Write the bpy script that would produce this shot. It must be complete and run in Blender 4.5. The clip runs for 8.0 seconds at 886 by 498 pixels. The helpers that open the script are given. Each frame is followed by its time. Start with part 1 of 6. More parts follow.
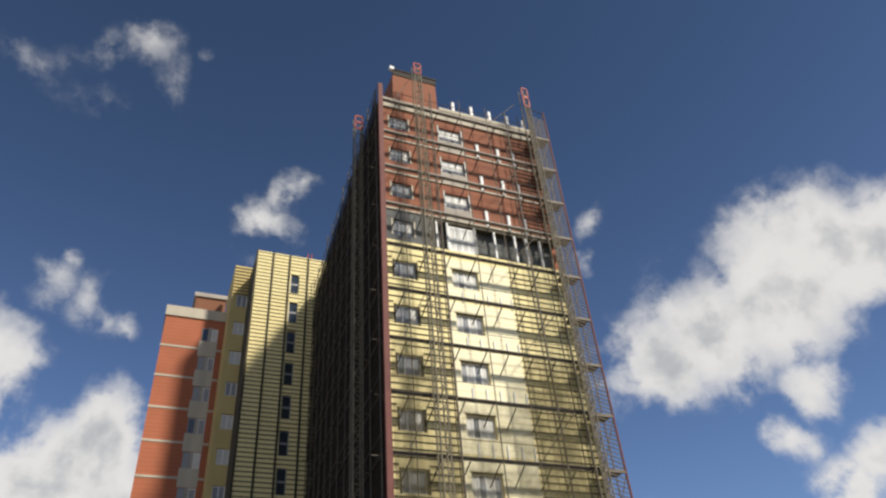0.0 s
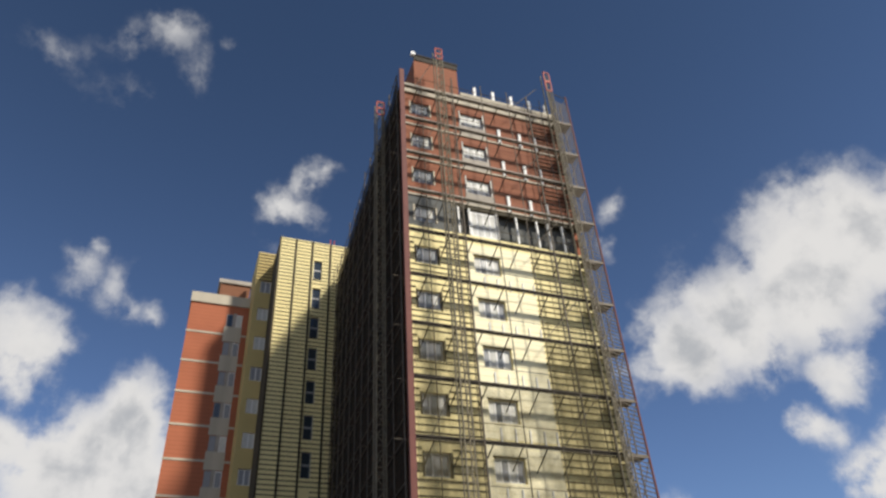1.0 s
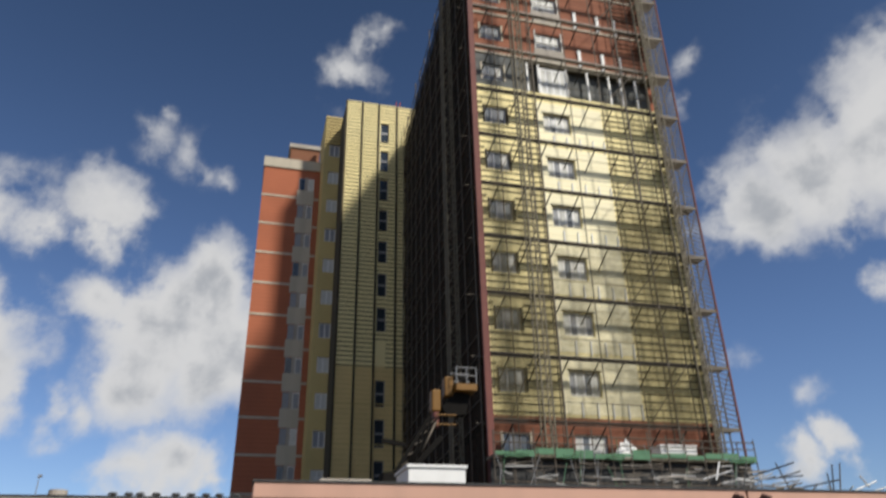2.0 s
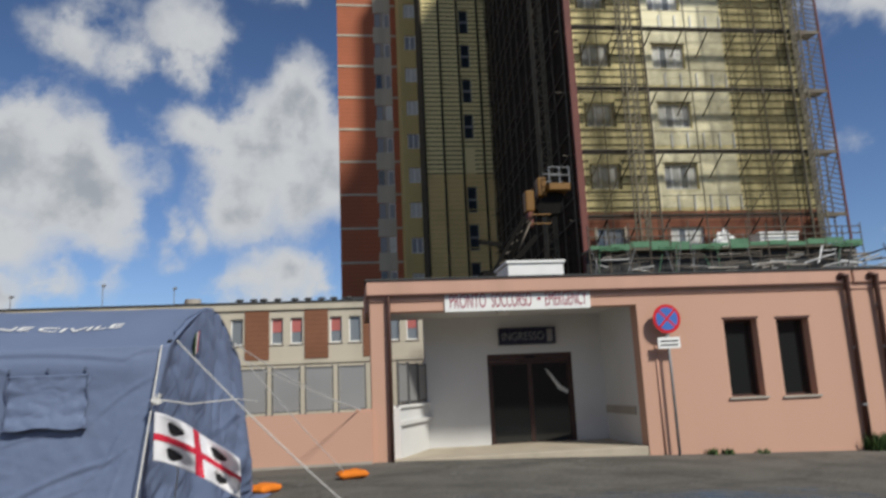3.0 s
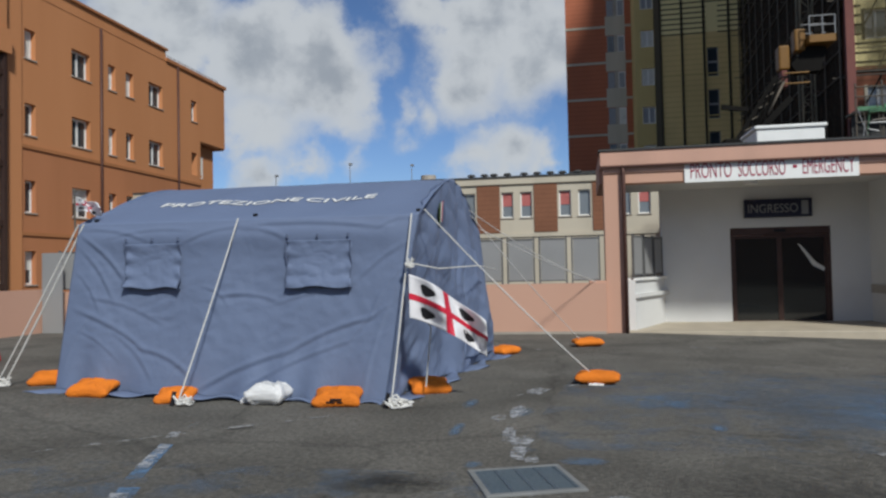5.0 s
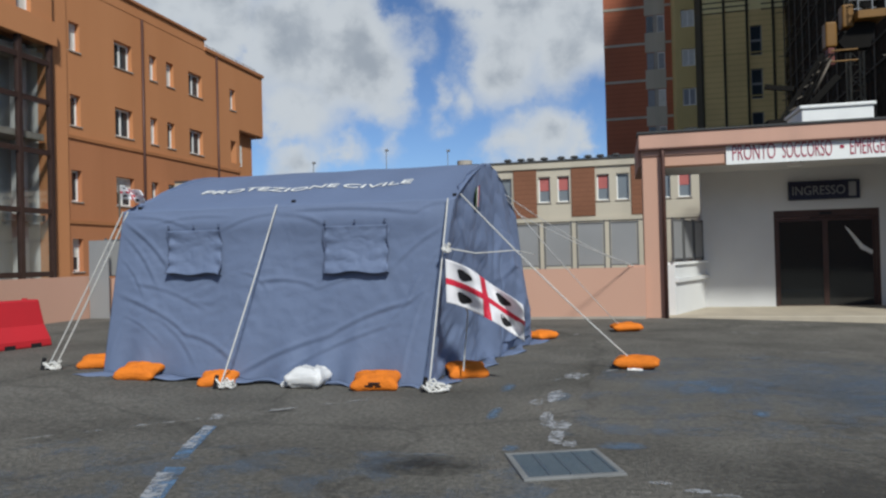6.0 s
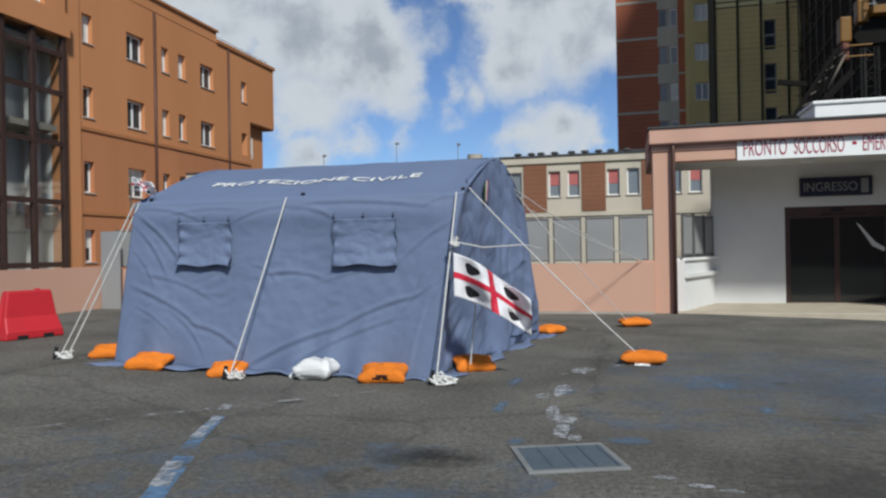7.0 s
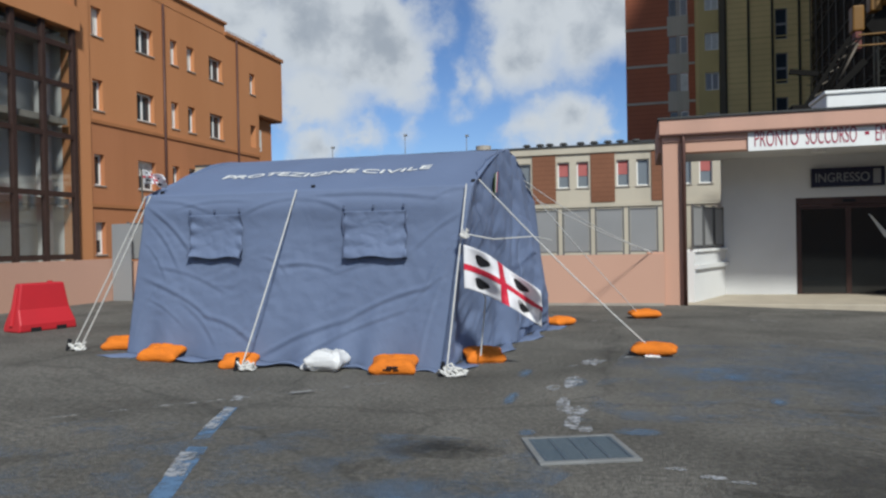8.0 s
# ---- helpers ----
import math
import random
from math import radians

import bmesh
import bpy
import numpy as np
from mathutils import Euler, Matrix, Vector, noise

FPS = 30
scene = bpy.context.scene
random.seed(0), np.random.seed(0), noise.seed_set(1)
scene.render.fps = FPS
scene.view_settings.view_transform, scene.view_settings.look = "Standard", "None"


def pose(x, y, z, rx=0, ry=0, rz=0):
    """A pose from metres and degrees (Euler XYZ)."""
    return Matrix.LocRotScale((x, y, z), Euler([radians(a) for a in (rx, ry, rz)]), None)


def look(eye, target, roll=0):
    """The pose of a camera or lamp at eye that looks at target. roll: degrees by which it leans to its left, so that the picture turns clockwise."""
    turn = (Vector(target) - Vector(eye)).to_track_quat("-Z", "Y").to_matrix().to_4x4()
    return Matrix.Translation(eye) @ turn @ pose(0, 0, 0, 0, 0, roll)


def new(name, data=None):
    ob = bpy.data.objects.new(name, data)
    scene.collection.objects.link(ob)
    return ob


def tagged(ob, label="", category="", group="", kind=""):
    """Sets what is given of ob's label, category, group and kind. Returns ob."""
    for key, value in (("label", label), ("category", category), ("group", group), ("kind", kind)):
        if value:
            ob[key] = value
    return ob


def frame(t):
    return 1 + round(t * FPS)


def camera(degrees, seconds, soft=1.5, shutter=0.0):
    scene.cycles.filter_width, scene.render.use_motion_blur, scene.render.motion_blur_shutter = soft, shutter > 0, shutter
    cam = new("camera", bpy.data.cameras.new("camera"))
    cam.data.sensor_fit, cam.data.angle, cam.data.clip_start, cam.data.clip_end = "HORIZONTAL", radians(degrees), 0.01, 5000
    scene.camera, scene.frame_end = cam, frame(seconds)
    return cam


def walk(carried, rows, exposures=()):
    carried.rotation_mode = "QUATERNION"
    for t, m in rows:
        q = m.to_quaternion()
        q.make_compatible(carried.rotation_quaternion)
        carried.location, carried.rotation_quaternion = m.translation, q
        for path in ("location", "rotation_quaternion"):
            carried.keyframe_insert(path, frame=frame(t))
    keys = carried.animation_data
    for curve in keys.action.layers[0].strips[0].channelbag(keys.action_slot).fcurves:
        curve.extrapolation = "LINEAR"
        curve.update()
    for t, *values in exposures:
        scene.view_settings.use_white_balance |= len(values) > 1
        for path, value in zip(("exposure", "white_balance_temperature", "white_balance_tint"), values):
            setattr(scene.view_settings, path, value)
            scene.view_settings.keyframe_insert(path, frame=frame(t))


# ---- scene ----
cam = camera(63.5, 8.0, 2.4, 0.35)
PATH = [
    (0, (0.472, 1.524, 1.813), (1.127, 2.962, 3.04), -5.1),
    (0.5, (0.504, 1.566, 1.767), (1.135, 3.012, 2.996), -4.6),
    (1, (0.443, 1.564, 1.706), (1.048, 3.044, 2.908), -3.9),
    (1.2, (0.398, 1.548, 1.687), (0.985, 3.069, 2.844), -3.3),
    (2.3, (0.08, 1.372, 1.389), (0.512, 3.18, 2.125), -1.6),
    (2.5, (0.073, 1.394, 1.373), (0.468, 3.252, 2.0), -2.2),
    (3, (0.035, 1.426, 1.333), (0.296, 3.372, 1.717), -2.6),
    (3.5, (-0.023, 1.49, 1.302), (0.043, 3.473, 1.551), -2.2),
    (4, (-0.051, 1.495, 1.29), (-0.166, 3.486, 1.441), -1.3),
    (4.5, (-0.088, 1.508, 1.28), (-0.356, 3.488, 1.375), -0.9),
    (5, (-0.099, 1.508, 1.279), (-0.469, 3.472, 1.339), -1.2),
    (6.5, (-0.098, 1.508, 1.268), (-0.586, 3.447, 1.28), -1.3),
    (7, (-0.077, 1.488, 1.272), (-0.575, 3.425, 1.277), -1.0),
    (7.5, (-0.086, 1.465, 1.281), (-0.612, 3.395, 1.286), -1.1),
    (8, (-0.092, 1.478, 1.275), (-0.613, 3.409, 1.257), -1.1),
]
walk(cam, [(t, look(eye, target, roll)) for t, eye, target, roll in PATH],
     exposures=[(0, 0.15, 6900, 10), (1.2, 0.1, 6850, 10), (2.5, -0.18, 6550, 9), (3.5, -0.28, 6400, 8), (4.0, -0.36, 6300, 8), (5.0, -0.32, 6200, 7), (6.5, -0.18, 6100, 6), (8.0, -0.14, 6100, 6)])

# ---------- sun, sky ----------
LIGHT = Vector((-0.405, 0.632, -0.669))
sun = new("sun", bpy.data.lights.new("sun", "SUN"))
sun.data.energy, sun.data.angle, sun.data.color = 4.7, radians(6), (1.0, 0.955, 0.87)
sun.matrix_world = look((0, 0, 60), Vector((0, 0, 60)) + LIGHT)

world = bpy.data.worlds.new("sky")
scene.world = world
world.use_nodes = True
WT = world.node_tree


def wn(kind, **sets):
    n = WT.nodes.new(kind)
    for k, v in sets.items():
        n.inputs[k].default_value = v
    return n


def wmath(op, a, b=None, c=None, clamp=False):
    n = WT.nodes.new("ShaderNodeMath")
    n.operation, n.use_clamp = op, clamp
    for i, v in enumerate((a, b, c)):
        if v is None:
            continue
        if isinstance(v, (int, float)):
            n.inputs[i].default_value = v
        else:
            WT.links.new(v, n.inputs[i])
    return n.outputs[0]


sky = WT.nodes.new("ShaderNodeTexSky")
sky.sky_type, sky.sun_disc = "NISHITA", False
sky.sun_elevation, sky.sun_rotation = radians(42), math.atan2(0.405, -0.632)
sky.air_density, sky.dust_density, sky.ozone_density = 1.0, 0.1, 3.0
coord = WT.nodes.new("ShaderNodeTexCoord")
# cumulus banks: azimuth (left of north), elevation, radius in degrees, weight
EAST_CLOUDS = [
    (-41.3, 26.1, 3.8, 1.10),
    (-46.6, 27.9, 4.8, 1.20),
    (-52.9, 29.6, 5.0, 1.25),
    (-58.2, 30.3, 4.6, 1.25),
    (-61.2, 29.5, 4.4, 1.20),
    (-50.0, 20.1, 2.2, 0.85),
    (-53.6, 23.4, 2.4, 1.00),
    (-52.2, 15.5, 2.9, 1.10),
    (-55.2, 16.7, 2.8, 1.10),
    (-41.2, 7.9, 1.8, 1.10),
    (-43.4, 8.4, 1.6, 1.10),
]
WISPS = [
    (-6.3, 39.5, 2.7, 0.82),
    (-9.2, 41.7, 1.8, 0.72),
    (-39.3, 38.2, 1.7, 0.62),
    (-39.0, 34.6, 1.2, 0.50),
    (16.8, 46.6, 2.4, 0.52),
    (13.1, 49.1, 2.2, 0.56),
    (8.3, 50.8, 2.4, 0.62),
    (4.8, 48.7, 2.2, 0.50),
    (12.4, 45.3, 2.0, 0.52),
    (0.3, 51.4, 1.2, 0.45),
    (10.9, 32.7, 2.1, 0.62),
    (5.7, 30.7, 1.8, 0.55),
    (11.5, 27.6, 2.5, 0.38),
    (10.2, 34.7, 1.0, 0.50),
    (7.4, 32.0, 2.0, 0.58),
    (9.7, 34.1, 1.3, 0.50),
    (3.7, 30.5, 1.3, 0.55),
    (17.4, 8.4, 1.9, 0.70),
    (13.4, 12.0, 1.7, 0.62),
    (-39.0, 15.5, 1.8, 0.55),
    (-43.4, 11.9, 1.8, 0.62),
    (17.7, 8.7, 1.7, 0.80),
    (11.8, 12.0, 2.0, 0.72),
    (8.2, 13.5, 2.7, 0.80),
]
NORTH_CLOUDS = [
    (7.7, 20.2, 4.5, 1.20),
    (5.2, 23.5, 2.7, 0.95),
    (2.6, 20.7, 4.1, 1.20),
    (13.0, 26.9, 2.9, 1.05),
    (12.3, 20.6, 3.3, 1.10),
    (7.6, 19.7, 5.4, 1.30),
    (3.8, 22.6, 3.9, 1.25),
    (2.6, 17.0, 4.6, 1.25),
    (8.5, 15.4, 4.1, 1.10),
    (5.6, 9.1, 3.0, 1.15),
    (8.0, 8.3, 2.4, 0.95),
    (3.1, 7.9, 2.5, 1.00),
]
WEST_CLOUDS = [
    (20.9, 25.7, 2.9, 0.85),
    (16.9, 25.5, 2.8, 0.85),
    (20.0, 17.2, 3.7, 1.25),
    (19.1, 13.8, 3.5, 1.15),
    (23.7, 17.8, 4.8, 1.25),
    (19.9, 14.7, 4.3, 1.25),
    (24.6, 12.3, 4.0, 1.15),
    (30.3, 17.6, 4.6, 1.15),
    (34.5, 19.8, 4.0, 1.10),
    (25.0, 7.9, 2.5, 1.00),
    (21.6, 8.2, 2.1, 0.90),
    (24.8, 17.0, 5.1, 1.20),
    (31.5, 20.5, 4.8, 1.15),
]
# unseen broken cloud behind the yard, added to brighten the shaded faces
FILL_CLOUDS = [
    (-150.0, 22.0, 12.0, 1.15),
    (-118.0, 16.0, 11.0, 1.10),
    (-95.0, 34.0, 9.0, 1.00),
    (172.0, 14.0, 13.0, 1.15),
    (138.0, 28.0, 12.0, 1.10),
    (112.0, 14.0, 11.0, 1.10),
    (84.0, 22.0, 10.0, 1.05),
    (158.0, 58.0, 10.0, 0.95),
]


def sky_noise(scale, detail, rough, vec):
    n = wn("ShaderNodeTexNoise", Scale=scale, Detail=detail, Roughness=rough)
    WT.links.new(vec, n.inputs["Vector"])
    return n


def sky_vec(op, a, b, c=None):
    n = WT.nodes.new("ShaderNodeVectorMath")
    n.operation = op
    for i, v in enumerate((a, b, c)):
        if v is None:
            continue
        if isinstance(v, tuple):
            n.inputs[i].default_value = v
        else:
            WT.links.new(v, n.inputs[i])
    return n.outputs[0]


def smooth_range(value, lo, hi, a=0.0, b=1.0):
    n = wn("ShaderNodeMapRange", **{"From Min": lo, "From Max": hi, "To Min": a, "To Max": b})
    n.interpolation_type = "SMOOTHSTEP"
    WT.links.new(value, n.inputs["Value"])
    return n.outputs[0]


ray = coord.outputs["Generated"]
bend = sky_noise(7.0, 8.0, 0.56, ray)
bent = sky_vec("MULTIPLY_ADD", sky_vec("SUBTRACT", bend.outputs["Color"], (0.5, 0.5, 0.5)), (0.16, 0.16, 0.16), ray)
puff = sky_noise(15.0, 8.0, 0.55, ray)
puff_up = sky_noise(11.0, 3.0, 0.5, sky_vec("ADD", ray, (0.018, -0.014, 0.034)))
puff_low = sky_noise(11.0, 3.0, 0.5, ray)
wisp = sky_noise(34.0, 6.0, 0.6, bent)
bank = None
for az, el, rad, wt in EAST_CLOUDS + NORTH_CLOUDS + WEST_CLOUDS + WISPS + FILL_CLOUDS:
    a, e = radians(az), radians(el)
    d = WT.nodes.new("ShaderNodeVectorMath")
    d.operation = "DISTANCE"
    WT.links.new(bent, d.inputs[0])
    d.inputs[1].default_value = (-math.sin(a) * math.cos(e), math.cos(a) * math.cos(e), math.sin(e))
    q = wmath("MULTIPLY", wmath("SUBTRACT", 1.0, wmath("DIVIDE", d.outputs["Value"], 1.55 * radians(rad)), clamp=True), wt)
    bank = q if bank is None else wmath("SMOOTH_MAX", bank, q, 0.12)
gate = smooth_range(bank, 0.02, 0.35)
body = wmath("MULTIPLY_ADD", wmath("MULTIPLY", wmath("SUBTRACT", puff.outputs[0], 0.5), 1.5), gate, bank)
body = wmath("MULTIPLY_ADD", wmath("MULTIPLY", wmath("SUBTRACT", wisp.outputs[0], 0.5), 0.5), gate, body)
cover = wmath("MULTIPLY", smooth_range(body, 0.16, 0.66), smooth_range(bank, 0.0, 0.85))
# grey undersides and hollows between the billows
hollow = wmath("MULTIPLY_ADD", wmath("SUBTRACT", puff_up.outputs[0], puff_low.outputs[0]), 0.95, wmath("MULTIPLY", smooth_range(body, 0.6, 1.45), 0.62))
shade = WT.nodes.new("ShaderNodeMix")
shade.data_type = "RGBA"
WT.links.new(smooth_range(hollow, 0.0, 0.75), shade.inputs["Factor"])
shade.inputs["A"].default_value = (8.0, 8.1, 8.3, 1)
shade.inputs["B"].default_value = (4.7, 5.0, 5.5, 1)
# deeper blue overhead than near the horizon
height = WT.nodes.new("ShaderNodeSeparateXYZ")
WT.links.new(ray, height.inputs[0])
depth_mix = WT.nodes.new("ShaderNodeMix")
depth_mix.data_type = "RGBA"
WT.links.new(smooth_range(height.outputs["Z"], 0.10, 0.92), depth_mix.inputs["Factor"])
depth_mix.inputs["A"].default_value = (0.94, 1.03, 1.27, 1)
depth_mix.inputs["B"].default_value = (0.52, 0.60, 0.70, 1)
tint = WT.nodes.new("ShaderNodeMix")
tint.data_type, tint.blend_type = "RGBA", "MULTIPLY"
tint.inputs["Factor"].default_value = 1.0
WT.links.new(sky.outputs[0], tint.inputs["A"])
WT.links.new(depth_mix.outputs["Result"], tint.inputs["B"])
mixc = WT.nodes.new("ShaderNodeMix")
mixc.data_type = "RGBA"
WT.links.new(wmath("MULTIPLY", cover, 0.97), mixc.inputs["Factor"])
WT.links.new(tint.outputs["Result"], mixc.inputs["A"])
WT.links.new(shade.outputs["Result"], mixc.inputs["B"])
BG = WT.nodes["Background"]
WT.links.new(mixc.outputs["Result"], BG.inputs[0])
BG.inputs[1].default_value = 0.086


# ---------- materials ----------
def material(name, col, rough=0.7, var=0.15, scale=3.0, fine_scale=60.0, bump=0.15, metal=0.0, dirt=0.25, dirt_col=None, streak=False, spec=0.3, island=False):
    m = bpy.data.materials.new(name)
    m.use_nodes = True
    t = m.node_tree
    L = t.links.new
    b = t.nodes["Principled BSDF"]
    b.inputs["Roughness"].default_value, b.inputs["Metallic"].default_value = rough, metal
    b.inputs["Specular IOR Level"].default_value = spec
    geo = t.nodes.new("ShaderNodeNewGeometry")
    n1 = t.nodes.new("ShaderNodeTexNoise")
    n1.inputs["Scale"].default_value, n1.inputs["Detail"].default_value = scale, 5
    n2 = t.nodes.new("ShaderNodeTexNoise")
    n2.inputs["Scale"].default_value, n2.inputs["Detail"].default_value = fine_scale, 3
    mp = t.nodes.new("ShaderNodeMapping")
    L(geo.outputs["Position"], mp.inputs["Vector"])
    if streak:
        mp.inputs["Scale"].default_value = (1, 1, 0.12)
    L(mp.outputs[0], n1.inputs["Vector"])
    L(geo.outputs["Position"], n2.inputs["Vector"])
    r = t.nodes.new("ShaderNodeMapRange")
    L(n1.outputs[0], r.inputs["Value"])
    r.inputs["From Min"].default_value, r.inputs["From Max"].default_value = 0.42, 0.72
    r.inputs["To Max"].default_value = dirt
    dm = t.nodes.new("ShaderNodeMix")
    dm.data_type = "RGBA"
    L(r.outputs[0], dm.inputs["Factor"])
    dm.inputs["A"].default_value = (*col, 1)
    dm.inputs["B"].default_value = (*(dirt_col or [c * 0.45 for c in col]), 1)
    hv = t.nodes.new("ShaderNodeHueSaturation")
    L(dm.outputs["Result"], hv.inputs["Color"])
    vr = t.nodes.new("ShaderNodeMapRange")
    if island:
        oi = t.nodes.new("ShaderNodeObjectInfo")
        add = t.nodes.new("ShaderNodeMath")
        add.operation = "MULTIPLY_ADD"
        L(oi.outputs["Random"], add.inputs[0])
        add.inputs[1].default_value = 0.6
        mu = t.nodes.new("ShaderNodeMath")
        mu.operation = "MULTIPLY"
        L(n2.outputs[0], mu.inputs[0])
        mu.inputs[1].default_value = 0.4
        L(mu.outputs[0], add.inputs[2])
        L(add.outputs[0], vr.inputs["Value"])
    else:
        L(n2.outputs[0], vr.inputs["Value"])
    vr.inputs["To Min"].default_value, vr.inputs["To Max"].default_value = 1 - var, 1 + var
    L(vr.outputs[0], hv.inputs["Value"])
    L(hv.outputs[0], b.inputs["Base Color"])
    if bump:
        bp = t.nodes.new("ShaderNodeBump")
        bp.inputs["Strength"].default_value, bp.inputs["Distance"].default_value = bump, 0.02
        L(n2.outputs[0], bp.inputs["Height"])
        L(bp.outputs[0], b.inputs["Normal"])
    return m


def glass(name, col, rough=0.08):
    m = bpy.data.materials.new(name)
    m.use_nodes = True
    b = m.node_tree.nodes["Principled BSDF"]
    b.inputs["Base Color"].default_value, b.inputs["Roughness"].default_value = (*col, 1), rough
    b.inputs["Specular IOR Level"].default_value = 0.6
    return m


def worn_paint(name, col, keep, scale, most=0.85, width=0.12, rim=False):
    """Road paint worn through to the asphalt in patches."""
    m = bpy.data.materials.new(name)
    m.use_nodes = True
    t = m.node_tree
    L = t.links.new
    b = t.nodes["Principled BSDF"]
    b.inputs["Roughness"].default_value = 0.8
    geo = t.nodes.new("ShaderNodeNewGeometry")
    n = t.nodes.new("ShaderNodeTexNoise")
    n.inputs["Scale"].default_value, n.inputs["Detail"].default_value, n.inputs["Roughness"].default_value = scale, 10, 0.72
    L(geo.outputs["Position"], n.inputs["Vector"])
    r = t.nodes.new("ShaderNodeMapRange")
    L(n.outputs[0], r.inputs["Value"])
    r.inputs["From Min"].default_value, r.inputs["From Max"].default_value = keep, keep + width
    r.inputs["To Max"].default_value = most
    tr = t.nodes.new("ShaderNodeBsdfTransparent")
    mx = t.nodes.new("ShaderNodeMixShader")
    b.inputs["Base Color"].default_value = (*col, 1)
    fac = r.outputs[0]
    if rim:
        tc = t.nodes.new("ShaderNodeTexCoord")
        dd = t.nodes.new("ShaderNodeVectorMath")
        dd.operation = "DISTANCE"
        fl = t.nodes.new("ShaderNodeVectorMath")
        fl.operation = "MULTIPLY"
        L(tc.outputs["Generated"], fl.inputs[0])
        fl.inputs[1].default_value = (1, 1, 0)
        L(fl.outputs[0], dd.inputs[0])
        dd.inputs[1].default_value = (0.5, 0.5, 0)
        fr = t.nodes.new("ShaderNodeMapRange")
        L(dd.outputs["Value"], fr.inputs["Value"])
        fr.inputs["From Min"].default_value, fr.inputs["From Max"].default_value = 0.12, 0.40
        fr.inputs["To Min"].default_value, fr.inputs["To Max"].default_value = 1.0, 0.0
        mm = t.nodes.new("ShaderNodeMath")
        mm.operation = "MULTIPLY"
        L(fac, mm.inputs[0])
        L(fr.outputs[0], mm.inputs[1])
        fac = mm.outputs[0]
    L(fac, mx.inputs[0])
    L(tr.outputs[0], mx.inputs[1])
    L(b.outputs[0], mx.inputs[2])
    L(mx.outputs[0], t.nodes["Material Output"].inputs[0])
    return m


def netting(name, col, open_part, scale):
    """Fine scaffold netting: partly see-through cloth."""
    m = bpy.data.materials.new(name)
    m.use_nodes = True
    t = m.node_tree
    L = t.links.new
    b = t.nodes["Principled BSDF"]
    b.inputs["Roughness"].default_value = 0.95
    b.inputs["Specular IOR Level"].default_value = 0.03
    b.inputs["Base Color"].default_value = (*col, 1)
    geo = t.nodes.new("ShaderNodeNewGeometry")
    n = t.nodes.new("ShaderNodeTexNoise")
    n.inputs["Scale"].default_value, n.inputs["Detail"].default_value = scale, 6
    L(geo.outputs["Position"], n.inputs["Vector"])
    r = t.nodes.new("ShaderNodeMapRange")
    L(n.outputs[0], r.inputs["Value"])
    r.inputs["From Min"].default_value, r.inputs["From Max"].default_value = 0.3, 0.7
    r.inputs["To Min"].default_value, r.inputs["To Max"].default_value = open_part + 0.15, max(0.0, open_part - 0.15)
    tr = t.nodes.new("ShaderNodeBsdfTransparent")
    mx = t.nodes.new("ShaderNodeMixShader")
    L(r.outputs[0], mx.inputs[0])
    L(b.outputs[0], mx.inputs[1])
    L(tr.outputs[0], mx.inputs[2])
    L(mx.outputs[0], t.nodes["Material Output"].inputs[0])
    return m


def add_wrinkles(m):
    """Fine creases of folded canvas, at two sizes."""
    t = m.node_tree
    L = t.links.new
    geo = t.nodes.new("ShaderNodeNewGeometry")
    last = t.nodes["Principled BSDF"].inputs["Normal"].links[0].from_node
    for sc_, st, di in ((2.6, 0.25, 0.05), (9.0, 0.2, 0.02)):
        n = t.nodes.new("ShaderNodeTexNoise")
        n.inputs["Scale"].default_value, n.inputs["Detail"].default_value, n.inputs["Distortion"].default_value = sc_, 5, 0.7
        L(geo.outputs["Position"], n.inputs["Vector"])
        ab = t.nodes.new("ShaderNodeMath")
        ab.operation = "SUBTRACT"
        L(n.outputs[0], ab.inputs[0])
        ab.inputs[1].default_value = 0.5
        a2 = t.nodes.new("ShaderNodeMath")
        a2.operation = "ABSOLUTE"
        L(ab.outputs[0], a2.inputs[0])
        bp = t.nodes.new("ShaderNodeBump")
        bp.inputs["Strength"].default_value, bp.inputs["Distance"].default_value = st, di
        L(a2.outputs[0], bp.inputs["Height"])
        L(last.outputs[0], bp.inputs["Normal"])
        last = bp
    L(last.outputs[0], t.nodes["Principled BSDF"].inputs["Normal"])


def add_courses(m, pitch, keep):
    """Recessed bed joints: a darker line at every course."""
    t = m.node_tree
    L = t.links.new
    b = t.nodes["Principled BSDF"]
    geo = t.nodes.new("ShaderNodeNewGeometry")
    sep = t.nodes.new("ShaderNodeSeparateXYZ")
    L(geo.outputs["Position"], sep.inputs[0])
    last = sep.outputs["Z"]
    for op, v in (("DIVIDE", pitch), ("FRACT", 0.0), ("LESS_THAN", 0.16)):
        n = t.nodes.new("ShaderNodeMath")
        n.operation = op
        L(last, n.inputs[0])
        n.inputs[1].default_value = v
        last = n.outputs[0]
    mu = t.nodes.new("ShaderNodeMix")
    mu.data_type, mu.blend_type = "RGBA", "MULTIPLY"
    L(last, mu.inputs["Factor"])
    L(b.inputs["Base Color"].links[0].from_socket, mu.inputs["A"])
    mu.inputs["B"].default_value = (keep, keep, keep, 1)
    L(mu.outputs["Result"], b.inputs["Base Color"])


